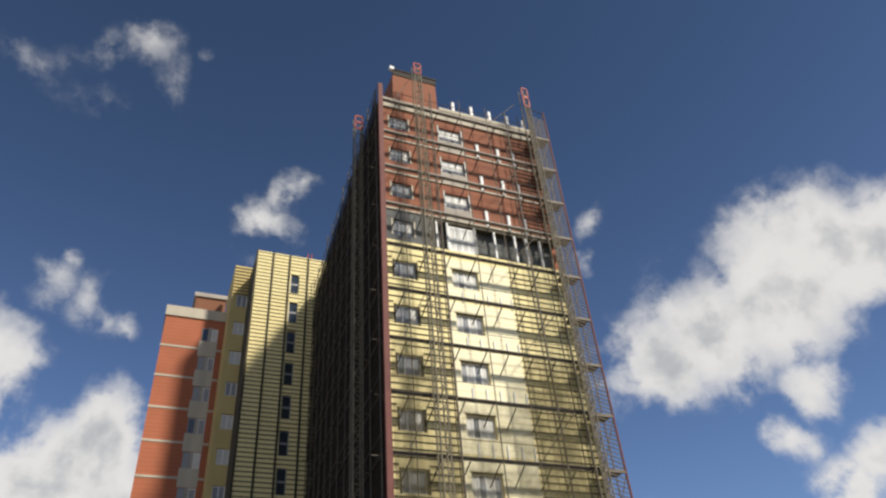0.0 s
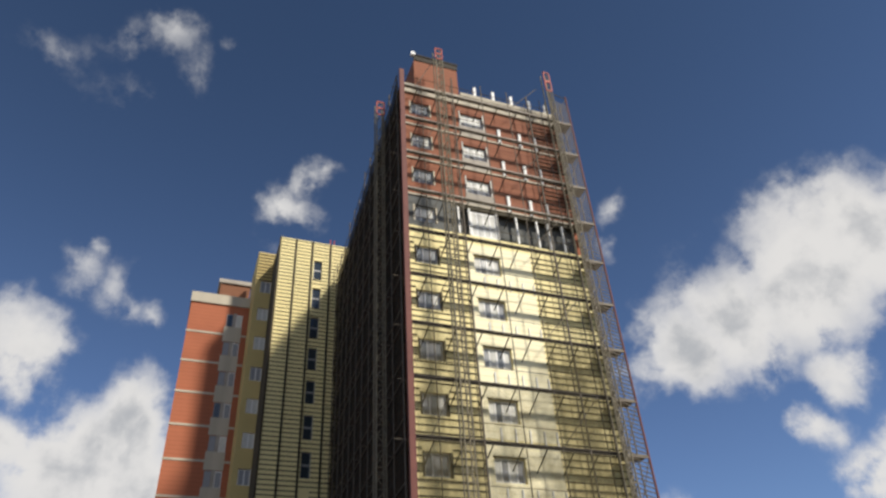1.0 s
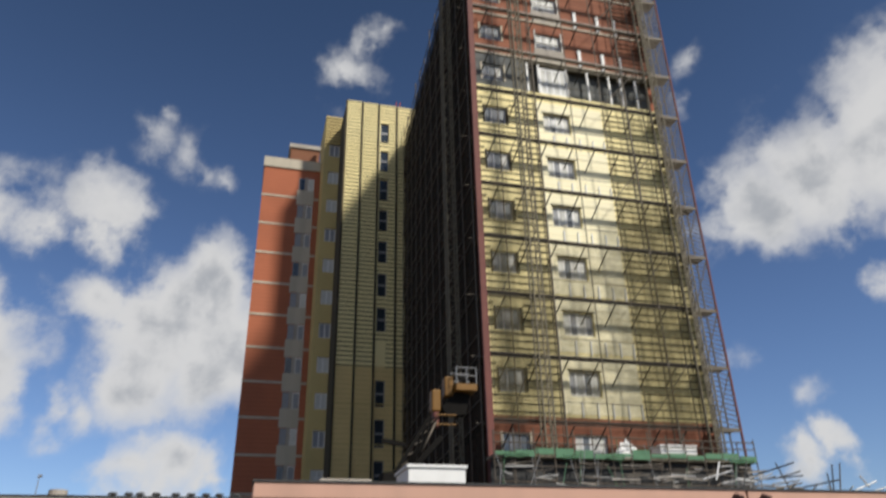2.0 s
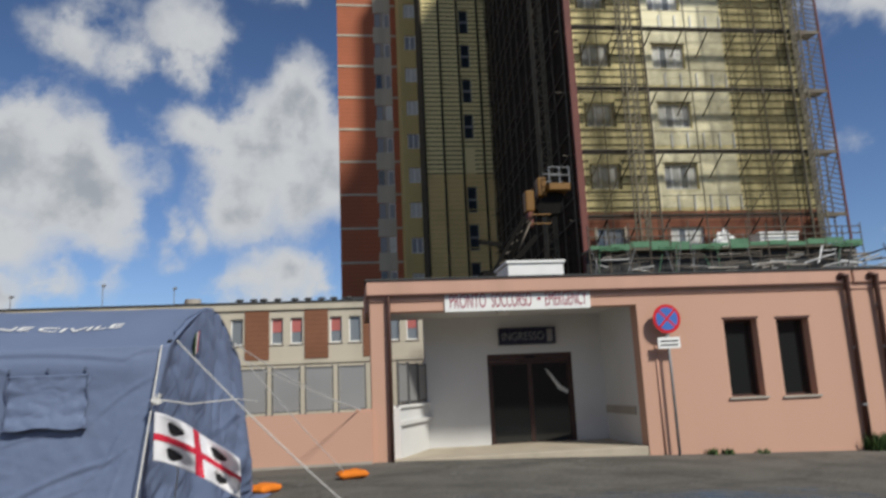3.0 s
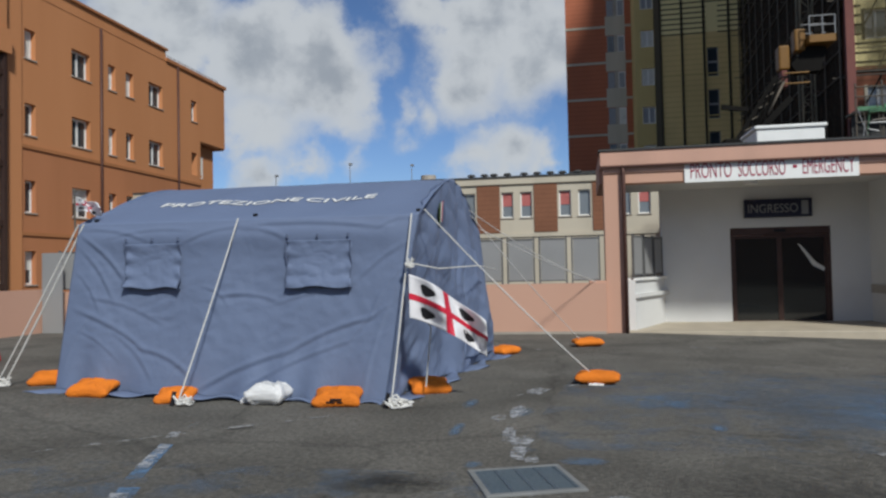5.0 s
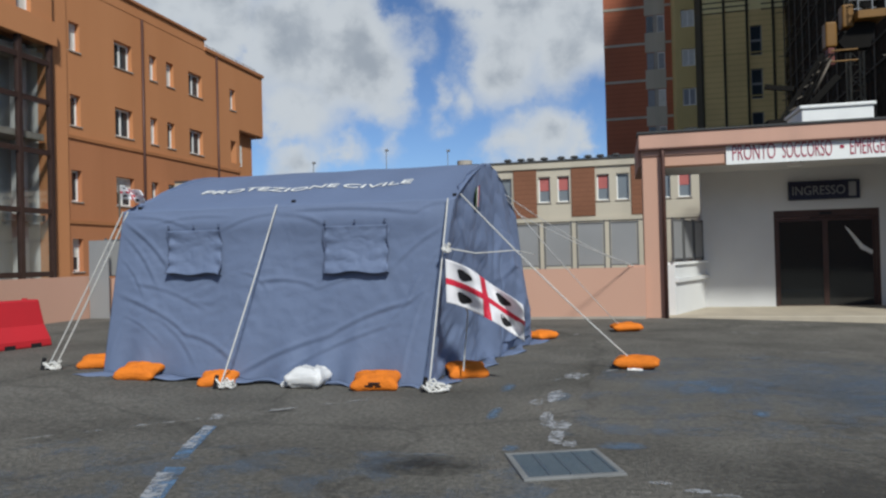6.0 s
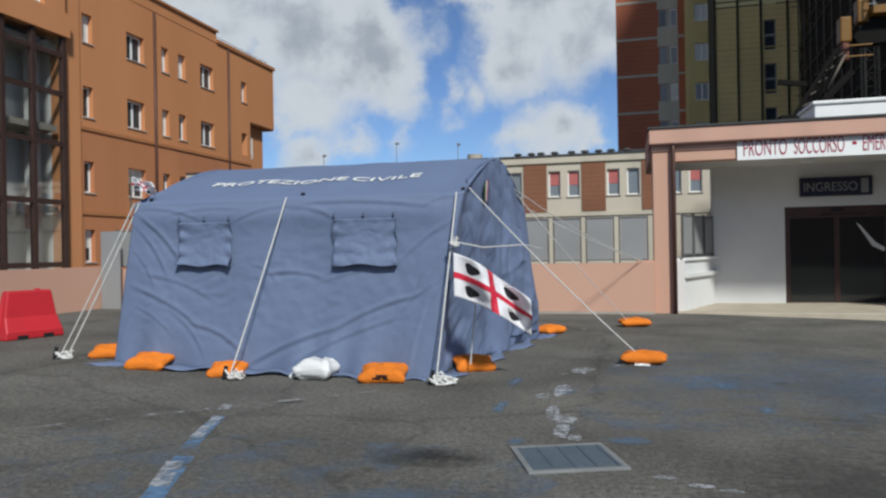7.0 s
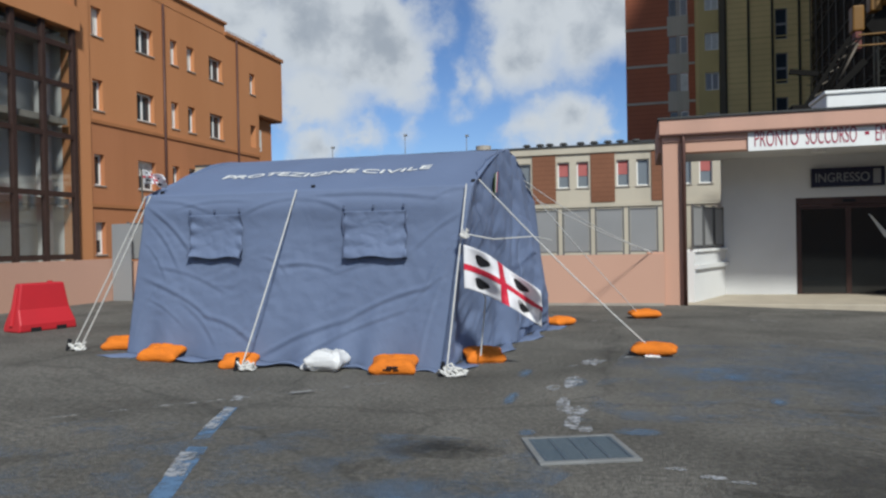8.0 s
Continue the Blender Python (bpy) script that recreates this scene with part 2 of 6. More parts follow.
M_PINK = material("pink_plaster", (0.54, 0.325, 0.240), 0.85, 0.05, 0.5, 45, 0.12, dirt=0.16, dirt_col=(0.42, 0.24, 0.17), streak=True)
M_PINK_TRIM = material("pink_trim", (0.55, 0.33, 0.25), 0.85, 0.06, 1.2, 40, 0.1, dirt=0.35, dirt_col=(0.33, 0.22, 0.17), streak=True)
M_WHITE_WALL = material("white_plaster", (0.63, 0.63, 0.62), 0.85, 0.04, 0.9, 40, 0.08, dirt=0.3, dirt_col=(0.45, 0.45, 0.44))
M_ORANGE = material("orange_plaster", (0.52, 0.23, 0.100), 0.85, 0.07, 0.35, 22, 0.15, dirt=0.4, dirt_col=(0.40, 0.16, 0.06), streak=True)
M_ORANGE_LOW = material("weathered_orange_plaster", (0.44, 0.185, 0.085), 0.88, 0.09, 0.5, 22, 0.18, dirt=0.5, dirt_col=(0.33, 0.135, 0.06), streak=True)
M_ORANGE_TRIM = material("orange_trim", (0.40, 0.17, 0.07), 0.85, 0.08, 1, 30, 0.1)
M_BRICK = material("red_brick", (0.42, 0.140, 0.075), 0.9, 0.14, 0.35, 9, 0.15, dirt=0.3, dirt_col=(0.24, 0.085, 0.05))
M_BRICK_DARK = material("brown_brick", (0.22, 0.098, 0.056), 0.9, 0.14, 0.6, 12, 0.15, dirt=0.3)
for m_, p_, k_dark in ((M_BRICK, 0.42, 0.82), (M_BRICK_DARK, 0.21, 0.80)):
    add_courses(m_, p_, k_dark)
M_CREAM = material("cream_cladding", (0.84, 0.72, 0.36), 0.7, 0.04, 0.3, 14, 0.05, dirt=0.14, dirt_col=(0.60, 0.54, 0.33))
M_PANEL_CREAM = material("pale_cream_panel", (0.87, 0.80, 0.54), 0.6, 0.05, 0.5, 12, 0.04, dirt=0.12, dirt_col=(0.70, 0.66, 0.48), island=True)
M_BRICK_OLD = material("weathered_brown_brick", (0.29, 0.115, 0.068), 0.9, 0.16, 0.5, 8, 0.15, dirt=0.45, dirt_col=(0.17, 0.08, 0.055), streak=True)
add_courses(M_BRICK_OLD, 0.42, 0.75)
M_UNCLAD = material("grey_unclad_wall", (0.13, 0.135, 0.13), 0.9, 0.2, 0.8, 12, 0.1, dirt=0.4)
M_FENCE_POST = material("dark_fence_post", (0.13, 0.13, 0.13), 0.6, 0.1, 3, 40, 0.05, metal=0.2)
M_OLIVE = material("ochre_wall", (0.58, 0.45, 0.19), 0.8, 0.06, 0.4, 14, 0.05, dirt=0.25)
M_BATTEN = material("dark_batten", (0.06, 0.05, 0.03), 0.8, 0.2, 2, 20, 0.1)
M_GRATE_FRAME = material("grate_frame_concrete", (0.20, 0.205, 0.205), 0.9, 0.15, 4, 60, 0.2, dirt=0.4)
M_CONCRETE = material("concrete", (0.40, 0.36, 0.31), 0.9, 0.1, 0.8, 30, 0.2, dirt=0.4)
M_BEIGE = material("cream_concrete", (0.50, 0.45, 0.36), 0.9, 0.07, 0.7, 30, 0.15, dirt=0.35, streak=True)
M_STEEL = material("scaffold_steel", (0.125, 0.108, 0.086), 0.6, 0.25, 2, 14, 0.1, metal=0.3, dirt=0.5, dirt_col=(0.105, 0.07, 0.05))
# lift steel near-black, as if standing in the tower's shade
M_LIFT_SHADE = material("shade_black_steel", (0.014, 0.013, 0.012), 0.95, 0.2, 3, 30, 0.1, spec=0.04)
M_LEDGER = material("dark_ledger_paint", (0.055, 0.048, 0.040), 0.75, 0.2, 2, 14, 0.1, dirt=0.4, spec=0.15)
M_RUST = material("rust_red_paint", (0.16, 0.055, 0.045), 0.7, 0.2, 1, 14, 0.1, dirt=0.4)
M_RED_PAINT = material("red_mast_paint", (0.42, 0.07, 0.05), 0.6, 0.15, 2, 20, 0.05)
M_DECK = material("scaffold_deck", (0.20, 0.175, 0.125), 0.8, 0.2, 2, 18, 0.1, dirt=0.4)
M_WHITE = material("white_paint", (0.78, 0.78, 0.76), 0.6, 0.04, 3, 40, 0.03, dirt=0.12)
M_GREY_FRAME = material("grey_metal", (0.27, 0.27, 0.27), 0.5, 0.08, 3, 40, 0.05, metal=0.3)
M_PANEL = material("grey_fence_panel", (0.265, 0.265, 0.265), 0.55, 0.05, 0.8, 30, 0.04, dirt=0.25, island=True)
M_BROWN_FRAME = material("brown_anodised_frame", (0.075, 0.045, 0.038), 0.45, 0.1, 3, 30, 0.03, metal=0.4)
M_PIPE = material("brown_downpipe", (0.10, 0.05, 0.04), 0.5, 0.15, 2, 30, 0.05, metal=0.2)
# near-black colour for hollows where only shade would show
M_VOID_SHADE = material("void_shade", (0.012, 0.012, 0.012), 0.9, 0.1, 2, 20, 0.0)
M_GLASS = glass("window_glass", (0.035, 0.045, 0.055))
M_GLASS_BLUE = glass("bluish_window_glass", (0.17, 0.19, 0.21), 0.15)
def clear_glass():
    m = bpy.data.materials.new("stair_glass")
    m.use_nodes = True
    t = m.node_tree
    gb = t.nodes.new("ShaderNodeBsdfGlossy")
    gb.inputs["Roughness"].default_value = 0.04
    tb = t.nodes.new("ShaderNodeBsdfTransparent")
    tb.inputs["Color"].default_value = (0.94, 0.95, 0.95, 1)
    mx = t.nodes.new("ShaderNodeMixShader")
    mx.inputs[0].default_value = 0.14
    t.links.new(tb.outputs[0], mx.inputs[1])
    t.links.new(gb.outputs[0], mx.inputs[2])
    t.links.new(mx.outputs[0], t.nodes["Material Output"].inputs[0])
    return m


M_GLASS_CLEAR = clear_glass()
M_GLASS_DOOR = glass("tinted_door_glass", (0.014, 0.016, 0.016), 0.06)
M_SHUTTER = material("white_blind", (0.62, 0.62, 0.58), 0.7, 0.05, 3, 30, 0.05)
M_CURTAIN = material("grey_curtain", (0.30, 0.31, 0.33), 0.8, 0.1, 3, 30, 0.05)
M_RED_BLIND = material("faded_red_blind", (0.42, 0.13, 0.12), 0.8, 0.1, 3, 30, 0.05)
M_ROOF = material("dark_roofing", (0.06, 0.06, 0.06), 0.9, 0.2, 1, 20, 0.2)
M_TENT = material("blue_grey_tent_cloth", (0.140, 0.180, 0.285), 0.65, 0.03, 0.9, 300, 0.03, dirt=0.25, dirt_col=(0.108, 0.140, 0.225), spec=0.35)
add_wrinkles(M_TENT)
M_TENT_DARK = material("tent_trim_and_shade", (0.10, 0.125, 0.20), 0.7, 0.05, 1.5, 200, 0.03)
M_ROPE = material("white_rope", (0.66, 0.65, 0.62), 0.8, 0.12, 8, 200, 0.1)
M_BAG = material("orange_sandbag", (0.70, 0.19, 0.015), 0.8, 0.16, 7, 45, 0.6, dirt=0.3, dirt_col=(0.45, 0.12, 0.02), island=True)
M_BAG_WHITE = material("white_plastic_bag", (0.68, 0.68, 0.68), 0.4, 0.05, 6, 60, 0.2)
M_BARRIER = material("red_plastic", (0.50, 0.025, 0.035), 0.45, 0.06, 2, 60, 0.05, dirt=0.25, dirt_col=(0.32, 0.03, 0.035))
# lift yellow darkened to stand for the tower's shadow on it
M_YELLOW = material("shade_dimmed_yellow", (0.19, 0.092, 0.016), 0.5, 0.1, 2, 30, 0.05, dirt=0.4)
M_GREEN = material("green_net_board", (0.10, 0.215, 0.125), 0.8, 0.2, 1.2, 12, 0.1, dirt=0.4)
M_BLACK = material("black_print", (0.015, 0.015, 0.018), 0.7, 0.1, 4, 60, 0.0)
M_RED_PRINT = material("red_print", (0.56, 0.02, 0.05), 0.6, 0.06, 4, 60, 0.0)
M_DARK_RED = material("dark_red_letters", (0.33, 0.02, 0.06), 0.6, 0.06, 4, 60, 0.0)
M_NAVY = material("navy_sign_face", (0.018, 0.020, 0.045), 0.4, 0.06, 4, 60, 0.0)
M_SIGN_BLUE = material("blue_sign_face", (0.06, 0.16, 0.48), 0.4, 0.04, 4, 60, 0.0)
M_SIGN_RED = material("red_sign_face", (0.60, 0.02, 0.03), 0.4, 0.04, 4, 60, 0.0)
M_CLOTH = material("white_flag_cloth", (0.72, 0.71, 0.73), 0.8, 0.04, 5, 120, 0.03)
M_STEP = material("beige_step_stone", (0.46, 0.40, 0.31), 0.7, 0.1, 2, 50, 0.05, dirt=0.3)
M_LEAF = material("weed_leaf", (0.05, 0.09, 0.025), 0.7, 0.3, 8, 40, 0.0)
# net near-black so the tower's unlit side stays dark
M_NET_DARK = netting("shade_black_net", (0.034, 0.027, 0.020), 0.14, 1.3)
M_NET_GREEN = netting("green_debris_net", (0.10, 0.20, 0.12), 0.45, 2.2)
# thin see-through sheet that dims the lower cladding
M_NET_THIN = netting("thin_dimming_net", (0.10, 0.085, 0.045), 0.84, 0.9)
M_NET_OLIVE = netting("ochre_scaffold_net", (0.10, 0.085, 0.045), 0.72, 0.9)
M_IRON = material("cast_iron_grate", (0.13, 0.165, 0.195), 0.6, 0.2, 6, 60, 0.15, metal=0.5, dirt=0.4, dirt_col=(0.09, 0.13, 0.17))
M_BLUE_WORN = worn_paint("worn_blue_paint", (0.11, 0.185, 0.29), 0.40, 2.6, 0.75, 0.22, True)
M_BLUE_FADED = worn_paint("faded_blue_paint", (0.115, 0.150, 0.200), 0.26, 2.2, 0.62, 0.40, True)
M_BLUE_FLECK = worn_paint("flecked_blue_paint", (0.135, 0.18, 0.245), 0.48, 2.3, 0.55, 0.22)
M_TAN = material("tan_render", (0.72, 0.55, 0.25), 0.85, 0.06, 0.4, 18, 0.1, dirt=0.25)
M_BLUE_LINE = worn_paint("blue_line_paint", (0.13, 0.235, 0.39), 0.36, 5.0, 0.8, 0.22)
M_BLUE_SPOT = worn_paint("blue_spot_paint", (0.12, 0.195, 0.30), 0.32, 6.0, 0.8, 0.3, True)
M_WHITE_WORN = worn_paint("worn_white_paint", (0.42, 0.43, 0.45), 0.42, 11.0, 0.80, 0.16)
M_STAIN = worn_paint("oil_stain", (0.025, 0.024, 0.022), 0.30, 5.0, 0.75, 0.3, True)
M_PATCH = worn_paint("dark_repair_asphalt", (0.058, 0.055, 0.050), 0.28, 4.0, 0.75, 0.35, True)
M_WHITE_FAINT = worn_paint("faint_white_paint", (0.33, 0.33, 0.33), 0.50, 6.0)


def asphalt():
    m = material("old_asphalt", (0.134, 0.126, 0.110), 0.9, 0.55, 0.45, 70, 0.9, dirt=0.5, dirt_col=(0.088, 0.084, 0.075))
    t = m.node_tree
    L = t.links.new
    b = t.nodes["Principled BSDF"]
    geo = t.nodes.new("ShaderNodeNewGeometry")
    # hairline cracks
    v = t.nodes.new("ShaderNodeTexVoronoi")
    v.feature = "DISTANCE_TO_EDGE"
    v.inputs["Scale"].default_value = 0.42
    wob = t.nodes.new("ShaderNodeTexNoise")
    wob.inputs["Scale"].default_value, wob.inputs["Detail"].default_value = 1.3, 6
    L(geo.outputs["Position"], wob.inputs["Vector"])
    ad = t.nodes.new("ShaderNodeMix")
    ad.data_type = "VECTOR"
    ad.inputs["Factor"].default_value = 0.45
    L(geo.outputs["Position"], ad.inputs["A"])
    L(wob.outputs["Color"], ad.inputs["B"])
    L(ad.outputs["Result"], v.inputs["Vector"])
    r = t.nodes.new("ShaderNodeMapRange")
    L(v.outputs["Distance"], r.inputs["Value"])
    r.inputs["From Min"].default_value, r.inputs["From Max"].default_value = 0.0, 0.012
    r.inputs["To Min"].default_value, r.inputs["To Max"].default_value = 0.72, 1.0
    old = b.inputs["Base Color"].links[0].from_socket
    mu = t.nodes.new("ShaderNodeMix")
    mu.data_type, mu.blend_type = "RGBA", "MULTIPLY"
    mu.inputs["Factor"].default_value = 1.0
    L(old, mu.inputs["A"])
    L(r.outputs[0], mu.inputs["B"])
    # coarse aggregate
    ag = t.nodes.new("ShaderNodeTexNoise")
    ag.inputs["Scale"].default_value, ag.inputs["Detail"].default_value, ag.inputs["Roughness"].default_value = 24.0, 8, 0.75
    L(geo.outputs["Position"], ag.inputs["Vector"])
    ar = t.nodes.new("ShaderNodeMapRange")
    L(ag.outputs[0], ar.inputs["Value"])
    ar.inputs["From Min"].default_value, ar.inputs["From Max"].default_value = 0.32, 0.68
    ar.inputs["To Min"].default_value, ar.inputs["To Max"].default_value = 0.45, 1.6
    am = t.nodes.new("ShaderNodeMix")
    am.data_type, am.blend_type = "RGBA", "MULTIPLY"
    am.inputs["Factor"].default_value = 1.0
    L(mu.outputs["Result"], am.inputs["A"])
    L(ar.outputs[0], am.inputs["B"])
    mu = am
    # pale stones and darker oily patches
    n = t.nodes.new("ShaderNodeTexNoise")
    n.inputs["Scale"].default_value, n.inputs["Detail"].default_value = 0.9, 7
    L(geo.outputs["Position"], n.inputs["Vector"])
    r2 = t.nodes.new("ShaderNodeMapRange")
    L(n.outputs[0], r2.inputs["Value"])
    r2.inputs["From Min"].default_value, r2.inputs["From Max"].default_value = 0.3, 0.7
    r2.inputs["To Min"].default_value, r2.inputs["To Max"].default_value = 0.66, 1.32
    m2 = t.nodes.new("ShaderNodeMix")
    m2.data_type, m2.blend_type = "RGBA", "MULTIPLY"
    m2.inputs["Factor"].default_value = 1.0
    L(mu.outputs["Result"], m2.inputs["A"])
    L(r2.outputs[0], m2.inputs["B"])
    L(m2.outputs["Result"], b.inputs["Base Color"])
    return m


M_ASPHALT = asphalt()


# ---------- mesh helpers ----------
class Shape:
    """Collects boxes, bars and sheets into one mesh."""

    def __init__(self):
        self.v, self.f = [], []

    def box(self, x0, x1, y0, y1, z0, z1):
        n = len(self.v)
        self.v += [(x0, y0, z0), (x1, y0, z0), (x1, y1, z0), (x0, y1, z0), (x0, y0, z1), (x1, y0, z1), (x1, y1, z1), (x0, y1, z1)]
        self.f += [[n + i for i in q] for q in ((0, 3, 2, 1), (4, 5, 6, 7), (0, 1, 5, 4), (1, 2, 6, 5), (2, 3, 7, 6), (3, 0, 4, 7))]
        return self

    def bar(self, a, b, r, sides=6, r2=None):
        a, b = Vector(a), Vector(b)
        d = (b - a).normalized()
        u = d.orthogonal().normalized()
        w = d.cross(u)
        n = len(self.v)
        for p, q in ((a, r), (b, r if r2 is None else r2)):
            for i in range(sides):
                t = 2 * math.pi * i / sides
                self.v.append(tuple(p + (u * math.cos(t) + w * math.sin(t)) * q))
        for i in range(sides):
            j = (i + 1) % sides
            self.f.append([n + i, n + j, n + sides + j, n + sides + i])
        self.f.append([n + i for i in reversed(range(sides))])
        self.f.append([n + sides + i for i in range(sides)])
        return self

    def line(self, pts, r, sides=6):
        """One bent tube along the points."""
        pts = [Vector(p) for p in pts]
        n, k = len(self.v), len(pts)
        u = None
        for i, p in enumerate(pts):
            d = (pts[min(i + 1, k - 1)] - pts[max(i - 1, 0)]).normalized()
            u = d.orthogonal() if u is None else u - d * u.dot(d)
            u.normalize()
            w = d.cross(u)
            for s in range(sides):
                t = 2 * math.pi * s / sides
                self.v.append(tuple(p + (u * math.cos(t) + w * math.sin(t)) * r))
        for i in range(k - 1):
            for s in range(sides):
                a, b = n + i * sides + s, n + i * sides + (s + 1) % sides
                self.f.append([a, b, b + sides, a + sides])
        self.f.append([n + s for s in reversed(range(sides))])
        self.f.append([n + (k - 1) * sides + s for s in range(sides)])
        return self

    def sheet(self, nu, nv, fn):
        n = len(self.v)
        for j in range(nv + 1):
            for i in range(nu + 1):
                self.v.append(tuple(fn(i / nu, j / nv)))
        for j in range(nv):
            for i in range(nu):
                a = n + j * (nu + 1) + i
                self.f.append([a, a + 1, a + nu + 2, a + nu + 1])
        return self

    def prism(self, outline, axis, lo, hi):
        """Extrudes a closed outline of pairs along an axis (0 x, 1 y, 2 z)."""
        n, k = len(self.v), len(outline)
        for c in (lo, hi):
            for p, q in outline:
                self.v.append((c, p, q) if axis == 0 else (p, c, q) if axis == 1 else (p, q, c))
        self.f.append([n + i for i in range(k)])
        self.f.append([n + k + i for i in reversed(range(k))])
        for i in range(k):
            j = (i + 1) % k
            self.f.append([n + j, n + i, n + k + i, n + k + j])
        return self


def mesh_of(name, sh, mat, smooth=False, fix=True):
    me = bpy.data.meshes.new(name)
    me.from_pydata(sh.v, [], sh.f)
    if fix:
        bm = bmesh.new()
        bm.from_mesh(me)
        bmesh.ops.recalc_face_normals(bm, faces=bm.faces)
        bm.to_mesh(me)
        bm.free()
    if smooth:
        me.polygons.foreach_set("use_smooth", [True] * len(me.polygons))
    me.materials.append(mat)
    return me


def part(name, sh, mat, parent, label="", smooth=False, bevel=0.0, solid=0.0, kind=""):
    ob = new(name, sh if isinstance(sh, bpy.types.Mesh) else mesh_of(name, sh, mat, smooth))
    ob.parent = parent
    if bevel:
        b = ob.modifiers.new("edge", "BEVEL")
        b.width, b.segments, b.limit_method = bevel, 2, "ANGLE"
    if solid:
        s = ob.modifiers.new("thickness", "SOLIDIFY")
        s.thickness = solid
    return tagged(ob, label, kind=kind)


def thing(name, label, category, group="", at=(0, 0, 0), kind=""):
    ob = new(name)
    ob.location = at
    ob.empty_display_size = 0.2
    return tagged(ob, label, category, group, kind)


def structure(name, sh, mat, label, category, bevel=0.0):
    ob = part(name, sh, mat, None, label, bevel=bevel, kind="structure")
    return tagged(ob, category=category)


def letters(name, text, size, mat, parent, m, width=None, extrude=0.004, label="", bold=0.0, lean=0.0):
    """Text as a mesh, its lower left corner at the pose m; width squeezes or stretches it."""
    cu = bpy.data.curves.new(name, "FONT")
    cu.body, cu.size, cu.extrude, cu.offset, cu.shear = text, size, extrude, bold, lean
    tmp = bpy.data.objects.new(name, cu)
    scene.collection.objects.link(tmp)
    me = bpy.data.meshes.new_from_object(tmp.evaluated_get(bpy.context.evaluated_depsgraph_get()))
    bpy.data.objects.remove(tmp)
    xs = [v.co.x for v in me.vertices]
    ys = [v.co.y for v in me.vertices]
    sx = width / (max(xs) - min(xs)) if width else 1
    me.transform(m @ Matrix.Diagonal((sx, 1, 1, 1)) @ Matrix.Translation((-min(xs), -min(ys), 0)))
    me.materials.clear()
    me.materials.append(mat)
    ob = new(name, me)
    ob.parent = parent
    return tagged(ob, label)


def gz(x, y=0.0):
    """The car park's gentle fall."""
    return -0.033 * min(max(x - 1.0, 0), 20) + 0.045 * min(max(-x - 4.0, 0), 2)


def wall_x(sh, x0, x1, y0, y1, z0, z1, holes):
    """A wall along x with rectangular holes (hx0, hx1, hz0, hz1), in boxes that butt."""
    xs = sorted({x0, x1, *[h[0] for h in holes], *[h[1] for h in holes]})
    zs_ = sorted({z0, z1, *[h[2] for h in holes], *[h[3] for h in holes]})
    nx, nz = len(xs) - 1, len(zs_) - 1

    def solid(i, j):
        if not (0 <= i < nx and 0 <= j < nz):
            return False
        cx, cz = (xs[i] + xs[i + 1]) / 2, (zs_[j] + zs_[j + 1]) / 2
        return not any(h[0] < cx < h[1] and h[2] < cz < h[3] for h in holes)
    ids = {}

    def vert(i, k, j):
        if (i, k, j) not in ids:
            ids[i, k, j] = len(sh.v)
            sh.v.append((xs[i], (y0, y1)[k], zs_[j]))
        return ids[i, k, j]
    for i in range(nx):
        for j in range(nz):
            if not solid(i, j):
                continue
            sh.f.append([vert(i, 0, j), vert(i + 1, 0, j), vert(i + 1, 0, j + 1), vert(i, 0, j + 1)])
            sh.f.append([vert(i, 1, j), vert(i, 1, j + 1), vert(i + 1, 1, j + 1), vert(i + 1, 1, j)])
            for di, dj, q in ((-1, 0, ((i, j), (i, j + 1))), (1, 0, ((i + 1, j + 1), (i + 1, j))), (0, -1, ((i + 1, j), (i, j))), (0, 1, ((i, j + 1), (i + 1, j + 1)))):
                if not solid(i + di, j + dj):
                    (a, b), (c, d) = q
                    sh.f.append([vert(a, 0, b), vert(c, 0, d), vert(c, 1, d), vert(a, 1, b)])
    return sh


def wall_y(sh, x0, x1, y0, y1, z0, z1, holes):
    tmp = wall_x(Shape(), y0, y1, x0, x1, z0, z1, holes)
    n = len(sh.v)
    sh.v += [(b, a, c) for a, b, c in tmp.v]
    sh.f += [[n + i for i in f] for f in tmp.f]
    return sh


